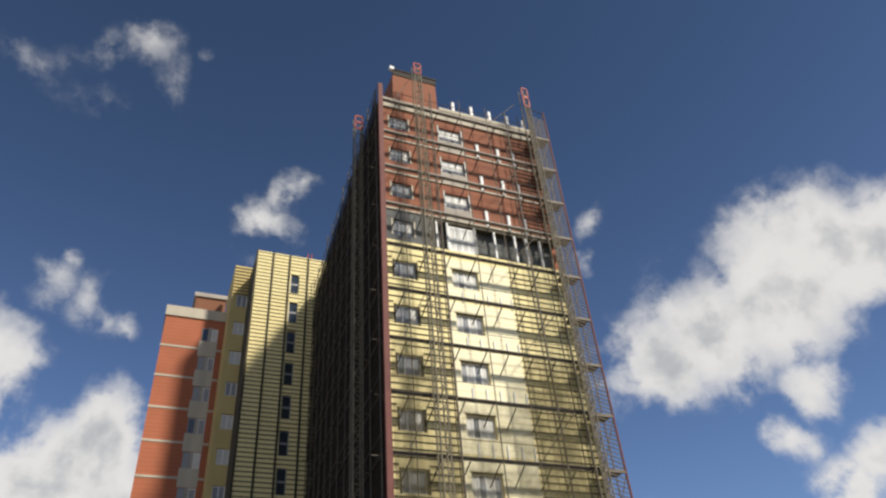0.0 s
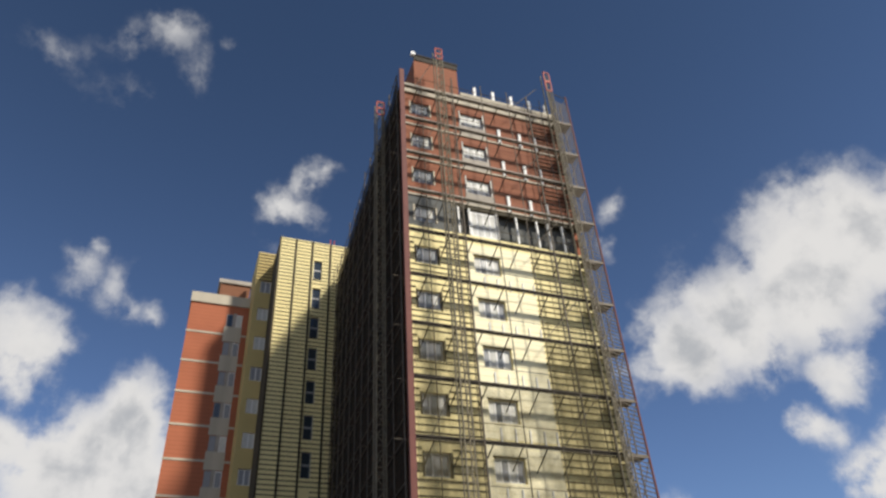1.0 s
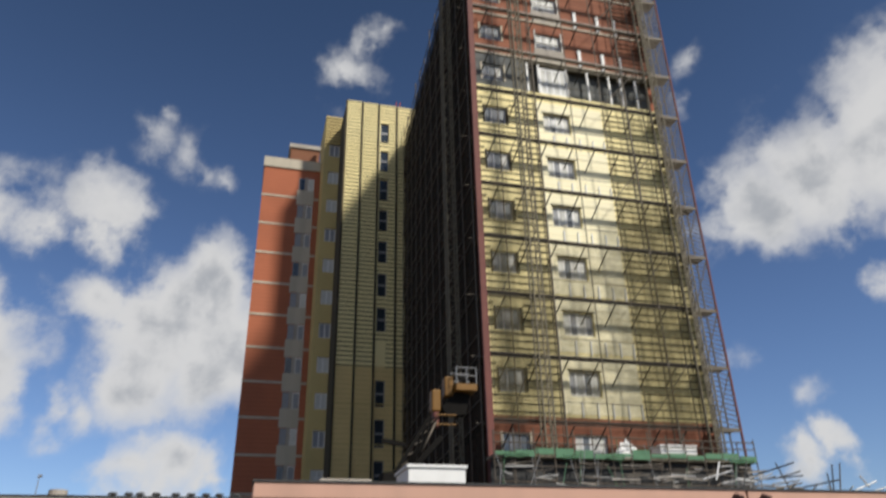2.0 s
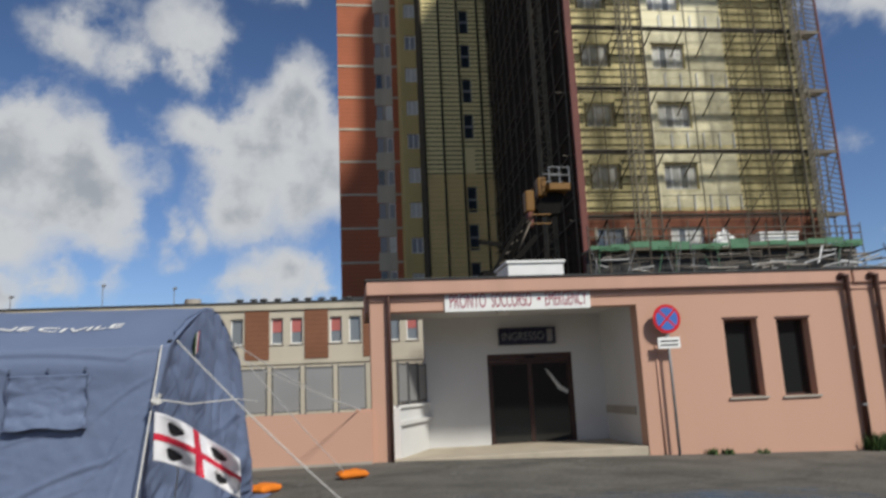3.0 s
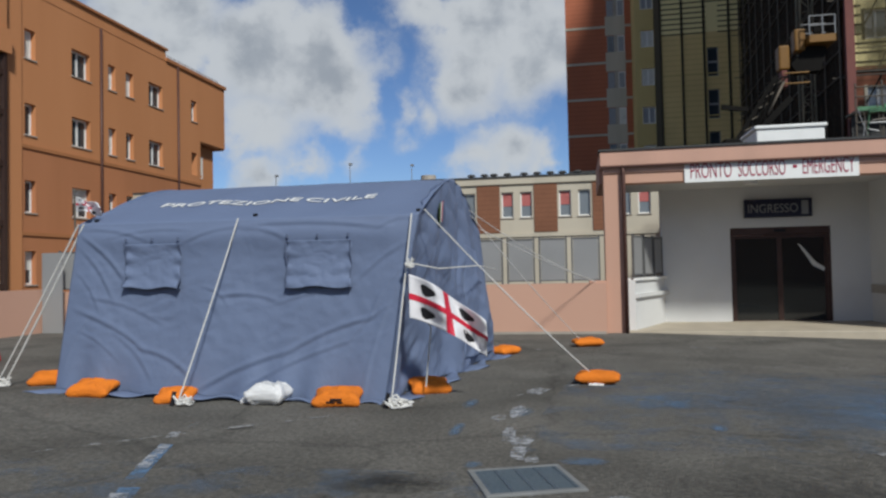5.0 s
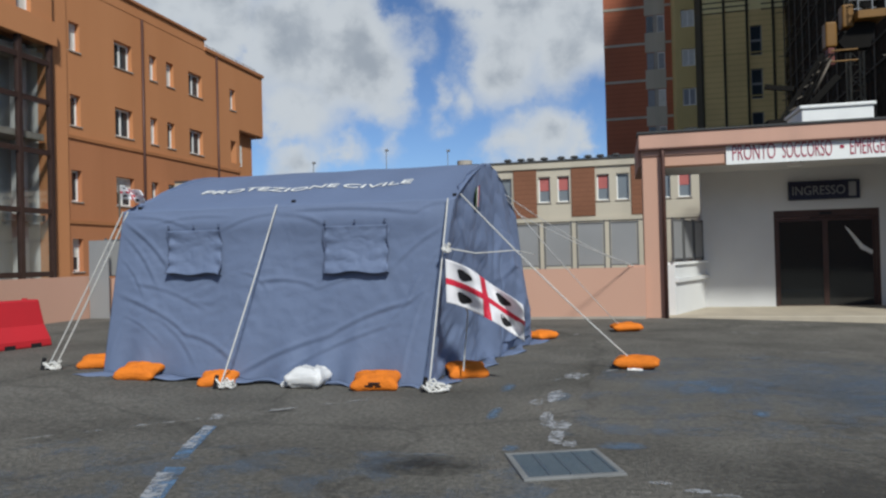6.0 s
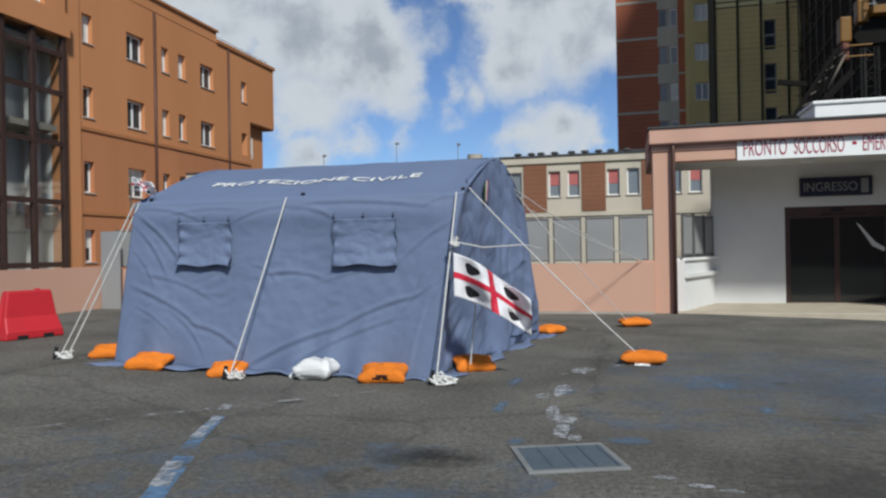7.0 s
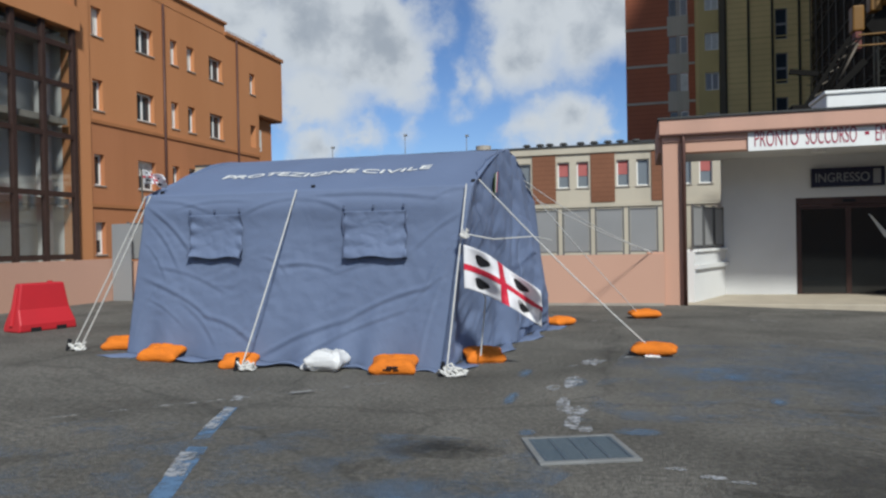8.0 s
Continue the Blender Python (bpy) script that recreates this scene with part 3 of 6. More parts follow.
def window(parent, face, at, a0, a1, z0, z1, panes=2, depth=0.18, t=0.06, frame_mat=None, pane_mat=None, blind=0.0, blind_mat=None, sill=True, label="", pane_mats=None):
    """A framed window set back in its opening. face: 'y' looks to -y at y=at; 'x' looks to +x at x=at."""
    fm, pm = frame_mat or M_WHITE, pane_mat or M_GLASS

    def place(sh, lo, hi, d0, d1, za, zb):
        if face == "y":
            sh.box(lo, hi, at + d0, at + d1, za, zb)
        else:
            sh.box(at - d1, at - d0, lo, hi, za, zb)
        return sh
    fr = Shape()
    place(fr, a0, a1, depth, depth + 0.07, z0, z0 + t)
    place(fr, a0, a1, depth, depth + 0.07, z1 - t, z1)
    place(fr, a0, a0 + t, depth, depth + 0.07, z0 + t, z1 - t)
    place(fr, a1 - t, a1, depth, depth + 0.07, z0 + t, z1 - t)
    w = (a1 - a0) / panes
    win = part("window", fr, fm, parent, label)
    for i in range(1, panes):
        part("mullion", place(Shape(), a0 + i * w - t * 0.6, a0 + i * w + t * 0.6, depth + 0.002, depth + 0.07, z0 + t, z1 - t), fm, win)
    for i in range(panes):
        part("pane", place(Shape(), a0 + i * w + t * 0.55, a0 + (i + 1) * w - t * 0.55, depth + 0.03, depth + 0.045, z0 + t * 0.9, z1 - t * 0.9), pane_mats[i % len(pane_mats)] if pane_mats else pm, win)
    if blind:
        part("blind", place(Shape(), a0 + t, a1 - t, depth + 0.012, depth + 0.026, z1 - t - (z1 - z0) * blind, z1 - t), blind_mat or M_SHUTTER, win)
    if sill:
        part("sill", place(Shape(), a0 - 0.05, a1 + 0.05, -0.05, depth, z0 - 0.05, z0 - 0.004), M_CONCRETE, win)
    return win


# ---------- ground and walls ----------
g = Shape()
xs = [-900, -120, -40, -12, -9, -7, -6, -5, -4, -2, 0, 1, 6, 11, 21, 40, 120, 900]
ys = [-900, -60, -10, 0, 5, 10, 15.9, 30, 60, 120, 900]
g.sheet(len(xs) - 1, len(ys) - 1, lambda u, v: (xs[round(u * (len(xs) - 1))], ys[round(v * (len(ys) - 1))], gz(xs[round(u * (len(xs) - 1))])))
structure("ground", g, M_ASPHALT, "cracked grey asphalt of a sloping hospital car park", "ground")

structure("wall_back", Shape().box(-11.7, 0.42, 15.6, 15.85, -0.1, 0.98), M_PINK, "low pink plastered boundary wall behind the tent", "wall")
structure("wall_left", Shape().box(-11.95, -11.7, -8, 15.85, -0.1, 1.04), M_PINK, "low pink plastered boundary wall below the orange building", "wall")
structure("wall_behind", Shape().box(-30, 45, -31, -30, -1, 8), M_PINK, "plain plastered wall closing the yard", "wall")
structure("skirting_back", Shape().box(-11.6, 0.40, 15.585, 15.6, -0.02, 0.05), M_CONCRETE, "weathered concrete skirting strip of the low wall", "trim")


# ---------- grey panel fence on the low wall ----------
def fence(name, a, b, n, z0, z1, label):
    a, b = Vector(a), Vector(b)
    top = thing(name, label, "fence", at=(a.x, a.y, z0))
    inv = Matrix.Translation((-a.x, -a.y, -z0))
    d = (b - a) / n
    u = d.normalized()
    side = Vector((-u.y, u.x, 0))

    def slab(p, q, w, za, zb):
        sh = Shape()
        o = [(p + side * w), (q + side * w), (q - side * w), (p - side * w)]
        sh.prism([(c.x, c.y) for c in o], 2, za, zb)
        sh.v = [tuple(inv @ Vector(c)) for c in sh.v]
        return sh
    for i in range(n + 1):
        p = a + d * i
        for s in ((1,) if i == 0 else (-1,) if i == n else (-1, 1)):
            c = p + u * 0.055 * s
            part("post", slab(c - u * 0.016, c + u * 0.016, 0.022, z0, z1 + 0.03), M_FENCE_POST, top)
    for i in range(n):
        p, q = a + d * i + u * 0.073, a + d * (i + 1) - u * 0.073
        pan = part("panel", slab(p + u * 0.006, q - u * 0.006, 0.008, z0 + 0.07, z1 - 0.03), M_PANEL, top)
        for s in (slab(p, q, 0.016, z0 + 0.045, z0 + 0.07), slab(p, q, 0.016, z1 - 0.03, z1)):
            part("rail", s, M_FENCE_POST, pan)
    return top


fence("panel_fence", (-11.6, 15.72, 0), (0.36, 15.72, 0), 19, 0.98, 1.87, "grey sheet panel fence standing on the pink wall")
fence("side_fence", (0.95, 16.1, 0), (1.75, 18.15, 0), 3, 1.06, 1.90, "short grey panel fence standing on the white parapet")

# ---------- emergency department building ----------
FY = 15.8
ed = thing("emergency_building", "pink plastered single-storey emergency department with recessed entrance", "building", at=(0, 0, 0))
WALLH = 3.10
DY = 18.25
win_holes = [(7.90, 8.66, 0.90, 2.52), (9.10, 9.85, 0.88, 2.50), (12.3, 13.1, 0.82, 2.45), (13.6, 14.4, 0.80, 2.43)]
w = wall_x(Shape(), 6.0, 30.0, FY, FY + 0.35, -1.0, WALLH, win_holes)
part("front_wall", w, M_PINK, ed)
part("lintel_wall", Shape().box(0.80, 6.0, FY, FY + 0.35, 2.90, WALLH), M_PINK, ed)
part("column", Shape().box(0.42, 0.80, FY, FY + 0.38, -0.15, WALLH), M_PINK, ed, bevel=0.015)
part("pilaster", Shape().box(0.10, 0.418, FY - 0.12, FY + 0.25, -0.15, 1.02), M_PINK, ed, bevel=0.01)
# fascia band in two lengths with a groove, and a dark roof edge
for x0, x1 in ((0.36, 10.95), (11.0, 30.0)):
    part("fascia", Shape().box(x0, x1, FY - 0.10, FY + 0.4, WALLH + 0.13, 3.52), M_PINK_TRIM, ed, bevel=0.02)
part("fascia_groove", Shape().box(0.42, 30, FY - 0.03, FY + 0.4, WALLH, WALLH + 0.13), M_PINK_TRIM, ed)
part("drip_edge", Shape().box(0.38, 10.9, FY - 0.125, FY - 0.02, WALLH + 0.105, WALLH + 0.126), M_PIPE, ed)
part("roof_edge", Shape().box(0.34, 30, FY - 0.13, FY + 0.42, 3.52, 3.56), M_ROOF, ed)
part("roof", Shape().box(0.5, 30, FY + 0.42, 18.6, 3.30, 3.45).box(3.75, 30, 18.6, 34.0, 3.30, 3.45), M_ROOF, ed)
part("side_wall", Shape().box(3.75, 4.0, DY + 0.26, 34.0, -0.3, 3.3), M_PINK, ed)
part("side_fascia", Shape().box(0.36, 0.76, FY + 0.41, 18.6, 2.95, 3.52), M_PINK_TRIM, ed)
# recess: floor step, back wall, side walls, ceiling
part("entrance_step", Shape().box(0.80, 6.0, FY + 0.02, DY + 0.6, -0.5, 0.02), M_STEP, ed, bevel=0.015)
DX0, DX1, DTOP = 3.22, 5.28, 2.08
part("back_wall", wall_x(Shape(), 1.75, 6.4, DY, DY + 0.25, 0.02, 3.0, [(DX0, DX1, 0.02, DTOP)]), M_WHITE_WALL, ed, "white plastered entrance wall with scuffs")
rw = Shape().prism([(6.0, FY + 0.35), (6.35, FY + 0.35), (6.6, DY), (6.05, DY)], 2, -0.07, 3.0)
part("side_wall", rw, M_WHITE_WALL, ed)
part("handrail_board", Shape().prism([(5.975, FY + 0.5), (5.998, FY + 0.5), (6.045, DY - 0.05), (6.02, DY - 0.05)], 2, 0.62, 0.80), M_CONCRETE, ed, "scuffed grey bumper board")
lw = Shape().prism([(0.80, FY + 0.38), (1.0, FY + 0.38), (1.80, DY), (1.60, DY)], 2, -0.07, 1.0)
part("parapet", lw, M_WHITE_WALL, ed, "low white parapet beside the entrance")
part("parapet_coping", Shape().prism([(0.78, FY + 0.385), (1.06, FY + 0.385), (1.86, DY - 0.01), (1.58, DY - 0.01)], 2, 1.0, 1.05), M_WHITE, ed)
part("parapet_ledge", Shape().prism([(1.0, FY + 0.38), (1.08, FY + 0.38), (1.88, DY - 0.01), (1.80, DY - 0.01)], 2, 0.66, 0.74), M_WHITE_WALL, ed)
part("ceiling", Shape().box(0.80, 6.35, FY + 0.351, DY + 0.2, 2.98, 3.05), M_WHITE_WALL, ed)
part("ceiling_lamp", Shape().bar((3.4, 17.0, 2.90), (3.4, 17.0, 2.98), 0.14, 16), M_WHITE, ed, "round white unlit ceiling lamp")
# near-black sheet stands in for the unlit hall behind the door
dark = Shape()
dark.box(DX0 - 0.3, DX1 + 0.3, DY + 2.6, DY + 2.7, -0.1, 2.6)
part("hall_shade", dark, M_VOID_SHADE, ed)
# sliding door
door = part("door", Shape().box(DX0, DX0 + 0.07, DY + 0.04, DY + 0.16, -0.07, DTOP).box(DX1 - 0.07, DX1, DY + 0.04, DY + 0.16, -0.07, DTOP).box(DX0 + 0.07, DX1 - 0.07, DY + 0.04, DY + 0.16, DTOP - 0.16, DTOP), M_BROWN_FRAME, ed, "closed dark glazed sliding entrance door")
mid = (DX0 + DX1) / 2
for a, b in ((DX0 + 0.07, mid), (mid, DX1 - 0.07)):
    leaf = part("door_leaf", Shape().box(a, b, DY + 0.08, DY + 0.12, -0.06, 0.04).box(a, b, DY + 0.08, DY + 0.12, DTOP - 0.24, DTOP - 0.17).box(a, a + 0.05, DY + 0.08, DY + 0.12, 0.04, DTOP - 0.24).box(b - 0.05, b, DY + 0.08, DY + 0.12, 0.04, DTOP - 0.24), M_BROWN_FRAME, door)
    part("door_pane", Shape().box(a + 0.05, b - 0.05, DY + 0.095, DY + 0.105, 0.04, DTOP - 0.24), M_GLASS_DOOR, leaf)
# pale piece laid on the leaf for a reflection in its glass
part("glass_reflection", Shape().prism([(4.62, 1.72), (4.70, 1.66), (4.98, 1.30), (5.16, 1.18), (5.14, 1.10), (4.92, 1.22)], 1, DY + 0.072, DY + 0.078), M_SHUTTER, door, "pale strip modelled for a reflection in the door glass")
part("door_sensor", Shape().box(mid - 0.12, mid + 0.12, DY + 0.0, DY + 0.04, DTOP - 0.11, DTOP - 0.05), M_BLACK, door)
# windows of the front wall
for i, (a, b, c, d) in enumerate(win_holes):
    wn_ = window(ed, "y", FY, a, b, c, d, panes=1, depth=0.24, t=0.05, frame_mat=M_BROWN_FRAME, pane_mat=M_GLASS_DOOR, sill=False)
    part("sill", Shape().box(a - 0.06, b + 0.06, FY - 0.05, FY + 0.24, c - 0.045, c - 0.003), M_CONCRETE, wn_)
    part("lintel", Shape().box(a - 0.03, b + 0.03, FY - 0.012, FY + 0.02, d, d + 0.05), M_PIPE, wn_)
# downpipes with swan necks
def downpipe(x, z0, r=0.06):
    sh = Shape().line([(x - 0.14, FY - 0.02, 3.28), (x - 0.12, FY - 0.16, 3.40), (x, FY - 0.17, 3.38), (x + 0.02, FY - 0.11, 3.12), (x + 0.02, FY - 0.08, z0)], r, 10)
    dp = part("downpipe", sh, M_PIPE, ed, smooth=True)
    for z in (0.6, 1.8, 2.7):
        part("pipe_clip", Shape().bar((x + 0.02, FY - 0.08, z), (x + 0.02, FY - 0.08, z + 0.05), r + 0.012, 10), M_GREY_FRAME, dp)


downpipe(10.78, gz(10.8))
downpipe(11.48, gz(11.5))
cp = part("downpipe", Shape().line([(0.78, FY - 0.05, 3.30), (0.80, FY - 0.09, 3.1), (0.80, FY - 0.09, 0.0)], 0.038, 10), M_PIPE, ed, smooth=True)

# banner over the entrance
ban = thing("entrance_banner", "white banner with dark red capitals above the entrance", "sign", at=(1.94, FY - 0.03, 2.86))
part("board", Shape().box(0, 3.06, -0.012, 0.012, 0, 0.43), M_WHITE, ban)
up = pose(0, 0, 0, 90, 0, 0)
letters("lettering", "PRONTO", 0.42, M_DARK_RED, ban, Matrix.Translation((0.11, -0.016, 0.07)) @ up, 0.74, label="dark red capitals", bold=-0.003)
letters("lettering", "SOCCORSO", 0.42, M_DARK_RED, ban, Matrix.Translation((0.97, -0.016, 0.07)) @ up, 0.83, bold=-0.003)
part("dash", Shape().box(1.93, 2.0, -0.016, -0.0125, 0.19, 0.25), M_DARK_RED, ban)
letters("lettering", "EMERGENCY", 0.42, M_DARK_RED, ban, Matrix.Translation((2.1, -0.016, 0.07)) @ up, 0.88, bold=-0.003)

ing = thing("entrance_sign", "dark navy illuminated sign box above the sliding door", "sign", at=(3.52, DY - 0.10, 2.29))
part("box", Shape().box(0, 1.38, 0, 0.10, 0, 0.40), M_NAVY, ing, bevel=0.01)
letters("lettering", "INGRESSO", 0.27, M_GREY_FRAME, ing, Matrix.Translation((0.07, -0.006, 0.10)) @ up, 1.02, extrude=0.003)
part("pictogram", Shape().box(1.16, 1.30, -0.006, -0.001, 0.05, 0.35), M_GREY_FRAME, ing, "pale standing pictogram panel")

# no-stopping sign
nps = thing("no_parking_sign", "round red and blue no-stopping sign on a grey pole", "road sign", at=(6.52, FY - 0.22, gz(6.5)))
part("pole", Shape().bar((0.02, 0.03, 0), (0.02, 0.03, 3.0), 0.03, 10), M_GREY_FRAME, nps, smooth=True)
disc = part("disc", Shape().bar((0.02, -0.012, 2.74), (0.02, -0.004, 2.74), 0.30, 40), M_SIGN_RED, nps, "red rim")
part("blue_face", Shape().bar((0.02, -0.018, 2.74), (0.02, -0.0125, 2.74), 0.235, 40), M_SIGN_BLUE, disc)
for s in (1, -1):
    bar_ = Shape().box(-0.235, 0.235, -0.0225 - 0.002 * s, -0.0185, -0.021, 0.021)
    me = mesh_of("cross_bar", bar_, M_SIGN_RED)
    me.transform(Matrix.Translation((0.02, 0, 2.74)) @ pose(0, 0, 0, 0, -45 * s, 0))
    part("cross_bar", me, None, disc)
part("sign_back", Shape().bar((0.02, -0.003, 2.74), (0.02, 0.003, 2.74), 0.295, 40), M_GREY_FRAME, nps)
pl = part("plate", Shape().box(-0.22, 0.26, -0.012, -0.004, 2.13, 2.36), M_WHITE, nps, "small white plate under the disc")
for z in (2.28, 2.20):
    part("text_bar", Shape().box(-0.17, 0.21, -0.0155, -0.0125, z - 0.015, z + 0.015), M_BLACK, pl)
part("clamp", Shape().box(-0.03, 0.07, -0.003, 0.065, 2.55, 2.60), M_GREY_FRAME, nps)
pp = thing("wall_conduit", "thin pink-painted conduit fixed up the plastered wall", "pipe", at=(6.33, FY - 0.02, gz(6.3)))
part("tube", Shape().bar((0, 0, 0), (0, 0, 2.2), 0.018, 8), M_PINK_TRIM, pp, smooth=True)

# weeds at the wall foot
def weeds(x0, x1, n, hmax, name="weeds"):
    sh = Shape()
    rnd = random.Random(int(x0 * 10))
    for _ in range(n):
        x, y = rnd.uniform(x0, x1), FY - rnd.uniform(0.02, 0.30)
        h, a = rnd.uniform(0.3, 1) * hmax, rnd.uniform(0, 6.28)
        wdt = rnd.uniform(0.01, 0.03)
        c, s = math.cos(a), math.sin(a)
        z = gz(x)
        k = len(sh.v)
        sh.v += [(x - c * wdt, y - s * wdt, z), (x + c * wdt, y + s * wdt, z), (x + c * wdt + s * h * .3, y + s * wdt - c * h * .2, z + h * .6), (x + s * h * .6, y - c * h * .4, z + h)]
        sh.f += [[k, k + 1, k + 2], [k, k + 2, k + 3]]
    ob = part(name, sh, M_LEAF, None, "dry green weeds along the foot of the wall", kind="stuff")
    tagged(ob, category="weeds")


weeds(10.7, 12.2, 500, 0.42, "weeds")
weeds(7.2, 7.35, 40, 0.14, "weeds")
weeds(7.5, 7.65, 40, 0.14, "weeds")
weeds(8.3, 8.42, 30, 0.12, "weeds")

# ---------- roof clutter ----------
sk = thing("roof_skylight", "white painted skylight kerb on the flat roof", "skylight", at=(4.25, 20.0, 3.45))
part("kerb", Shape().box(0, 1.55, 0, 1.5, 0, 1.10), M_WHITE, sk, bevel=0.03)
part("cover", Shape().box(-0.05, 1.60, -0.05, 1.55, 1.10, 1.19), M_WHITE, sk, bevel=0.03)
dk = thing("roof_duct", "grey sheet-metal ventilation duct on the flat roof", "duct", at=(2.1, 21, 3.45))
part("duct", Shape().box(0, 1.4, 0, 0.5, 0.55, 0.95), M_CONCRETE, dk, bevel=0.05)
for x in (0.15, 1.2):
    part("leg", Shape().box(x, x + 0.06, 0.2, 0.26, 0, 0.55), M_GREY_FRAME, dk)
wb = thing("roof_container", "white metal site chest standing on the hoarding deck", "chest", at=(19.9, 33.3, 7.47))
part("body", Shape().box(0, 2.0, 0, 0.9, 0.25, 0.62), M_WHITE, wb)
part("lid", Shape().box(-0.05, 2.05, -0.05, 0.95, 0.62, 0.68), M_WHITE, wb)
part("pallet", Shape().box(0, 2.0, 0, 0.9, 0, 0.25), M_DECK, wb)

ws = thing("white_sheeting", "crumpled white sheeting piled on the hoarding deck", "sheeting", at=(17.6, 33.5, 7.47))
part("heap", Shape().sheet(26, 18, lambda u, v: (u * 1.5, v * 0.7, (0.95 * math.sin(math.pi * u) * math.sin(math.pi * v)) * (0.7 + 0.9 * abs(noise.noise((u * 7, v * 6, 2)))))), M_WHITE, ws)

# green site hoarding at the foot of the scaffold, on posts
ho = thing("site_hoarding", "green-netted guard rail platform at the scaffold foot", "hoarding", at=(11.2, 33.2, 3.45))
part("deck", Shape().box(0, 14.0, 0, 1.2, 3.92, 4.02), M_DECK, ho)
rr = random.Random(5)
for i in range(15):
    part("post", Shape().bar((i * 1.0, 0, 0), (i * 1.0, 0, 4.95 + rr.uniform(-.2, .4)), 0.035, 6), M_STEEL, ho)
for i in range(14):
    part("net_board", Shape().box(i * 1.0 + 0.04, i * 1.0 + 0.96, -0.05 - 0.02 * (i % 2), -0.02, 4.0 + rr.uniform(-.12, .05), 4.22 + rr.uniform(-.08, .16)), M_GREEN, ho)
for z in (1.0, 2.0, 2.8, 3.5, 4.55, 4.95):
    part("rail", Shape().bar((0, -0.04, z), (14, -0.04, z + rr.uniform(-.05, .05)), 0.03, 6), M_STEEL, ho)
# dark backing added for the shade under the deck
part("shade_backing", Shape().box(0, 14, 0.5, 0.55, 0.0, 3.9), M_ROOF, ho)
for i in range(90):
    x = rr.uniform(0, 13.8)
    z = rr.uniform(1.6, 3.8)
    part("stacked_pole", Shape().bar((x, -0.12, z), (x + rr.uniform(.3, 1.6), -0.1, z + rr.uniform(-.15, .15)), rr.uniform(.02, .045), 5), rr.choice([M_STEEL, M_CONCRETE, M_GREY_FRAME]), ho)
for i in range(30):
    x = rr.uniform(0, 13.5)
    part("brace", Shape().bar((x, -0.05, rr.uniform(1.0, 2.6)), (x + rr.uniform(-.9, .9), -0.05, rr.uniform(3.3, 4.9)), 0.022, 5), rr.choice([M_STEEL, M_GREY_FRAME, M_GREEN]), ho)

for i in range(6):
    x = rr.uniform(0.3, 13.2)
    part("hanging_net", Shape().sheet(8, 6, lambda u, v: (x + u * 0.9, -0.16 + 0.05 * math.sin(u * 9 + i), 4.05 - v * (0.16 + 0.10 * noise.noise((u * 3 + i, 0.5, 2))))), M_NET_GREEN, ho, "torn green debris net", solid=0.012)

# heap of poles and nets at the tower's right foot
hp = thing("scrap_pole_heap", "tangled heap of scaffold poles and green nets", "debris", at=(17.2, 25.0, 3.45))
for i in range(170):
    x = rr.uniform(0, 9)
    z = rr.uniform(0, 1.0) * (2.1 if x < 3.5 else 1.7)
    L_ = rr.uniform(0.5, 2.2)
    a = rr.uniform(-0.45, 0.45) if i % 12 else rr.uniform(0.9, 1.5)
    part("pole", Shape().bar((x, rr.uniform(0, 2), z), (x + L_ * math.cos(a), rr.uniform(0, 2), max(0.03, z + L_ * math.sin(a) * .8)), 0.03, 5), rr.choice([M_STEEL, M_GREY_FRAME, M_CONCRETE, M_ROOF, M_WHITE]), hp)
for i in range(6):
    x = 3.5 + i * 0.9
    part("net", Shape().sheet(8, 4, lambda u, v: (x + u * 1.3, 0.4 + v * 1.2, 0.95 + 0.5 * math.sin(u * 3 + i) * (1 - v) + 0.3 * noise.noise((u * 3 + i, v * 3, 0)))), M_GREEN, hp, solid=0.02)

# ---------- yellow boom lift in front of the dark side, tower shade in its colours ---
bl = thing("boom_lift", "yellow articulated aerial work platform raised beside the tower", "lift", at=(5.15, 29.5, 3.45))
part("chassis", Shape().box(-0.6, 1.2, -0.5, 1.0, 0.4, 1.2), M_YELLOW, bl, bevel=0.05)
for x in (-0.4, 1.0):
    for y in (-0.5, 1.0):
        part("wheel", Shape().bar((x, y - 0.15, 0.4), (x, y + 0.15, 0.4), 0.4, 16), M_LIFT_SHADE, bl)
part("turret", Shape().box(0.2, 1.5, 0.0, 0.9, 1.2, 2.5), M_LIFT_SHADE, bl, bevel=0.05)
part("boom", Shape().bar((0.55, 0.2, 2.2), (2.15, 0.2, 4.75), 0.12, 4), M_LIFT_SHADE, bl)
part("boom", Shape().bar((0.85, 0.45, 2.3), (2.45, 0.45, 4.4), 0.11, 4), M_LIFT_SHADE, bl)
part("boom", Shape().bar((0.2, 0.3, 3.75), (1.15, 0.3, 3.6), 0.12, 4), M_LIFT_SHADE, bl)
part("boom_link", Shape().bar((1.35, 0.1, 2.6), (2.6, 0.1, 3.9), 0.16, 4), M_LIFT_SHADE, bl)
for k in range(6):
    part("boom_lacing", Shape().bar((0.7 + 0.26 * k, 0.05, 2.35 + 0.41 * k), (0.98 + 0.26 * k, 0.05, 2.5 + 0.41 * k), 0.03, 5), M_STEEL, bl)
for dx in (0.0, 0.16):
    part("hose", Shape().line([(0.9 + dx, -0.02, 2.2), (1.5 + dx, -0.05, 3.4), (1.95 + dx, -0.05, 4.3), (2.3 + dx, -0.02, 4.7)], 0.03, 5), M_LIFT_SHADE, bl, smooth=True)
part("cylinder", Shape().bar((1.75, 0.0, 3.3), (2.35, 0.0, 4.5), 0.05, 8), M_STEEL, bl, smooth=True)
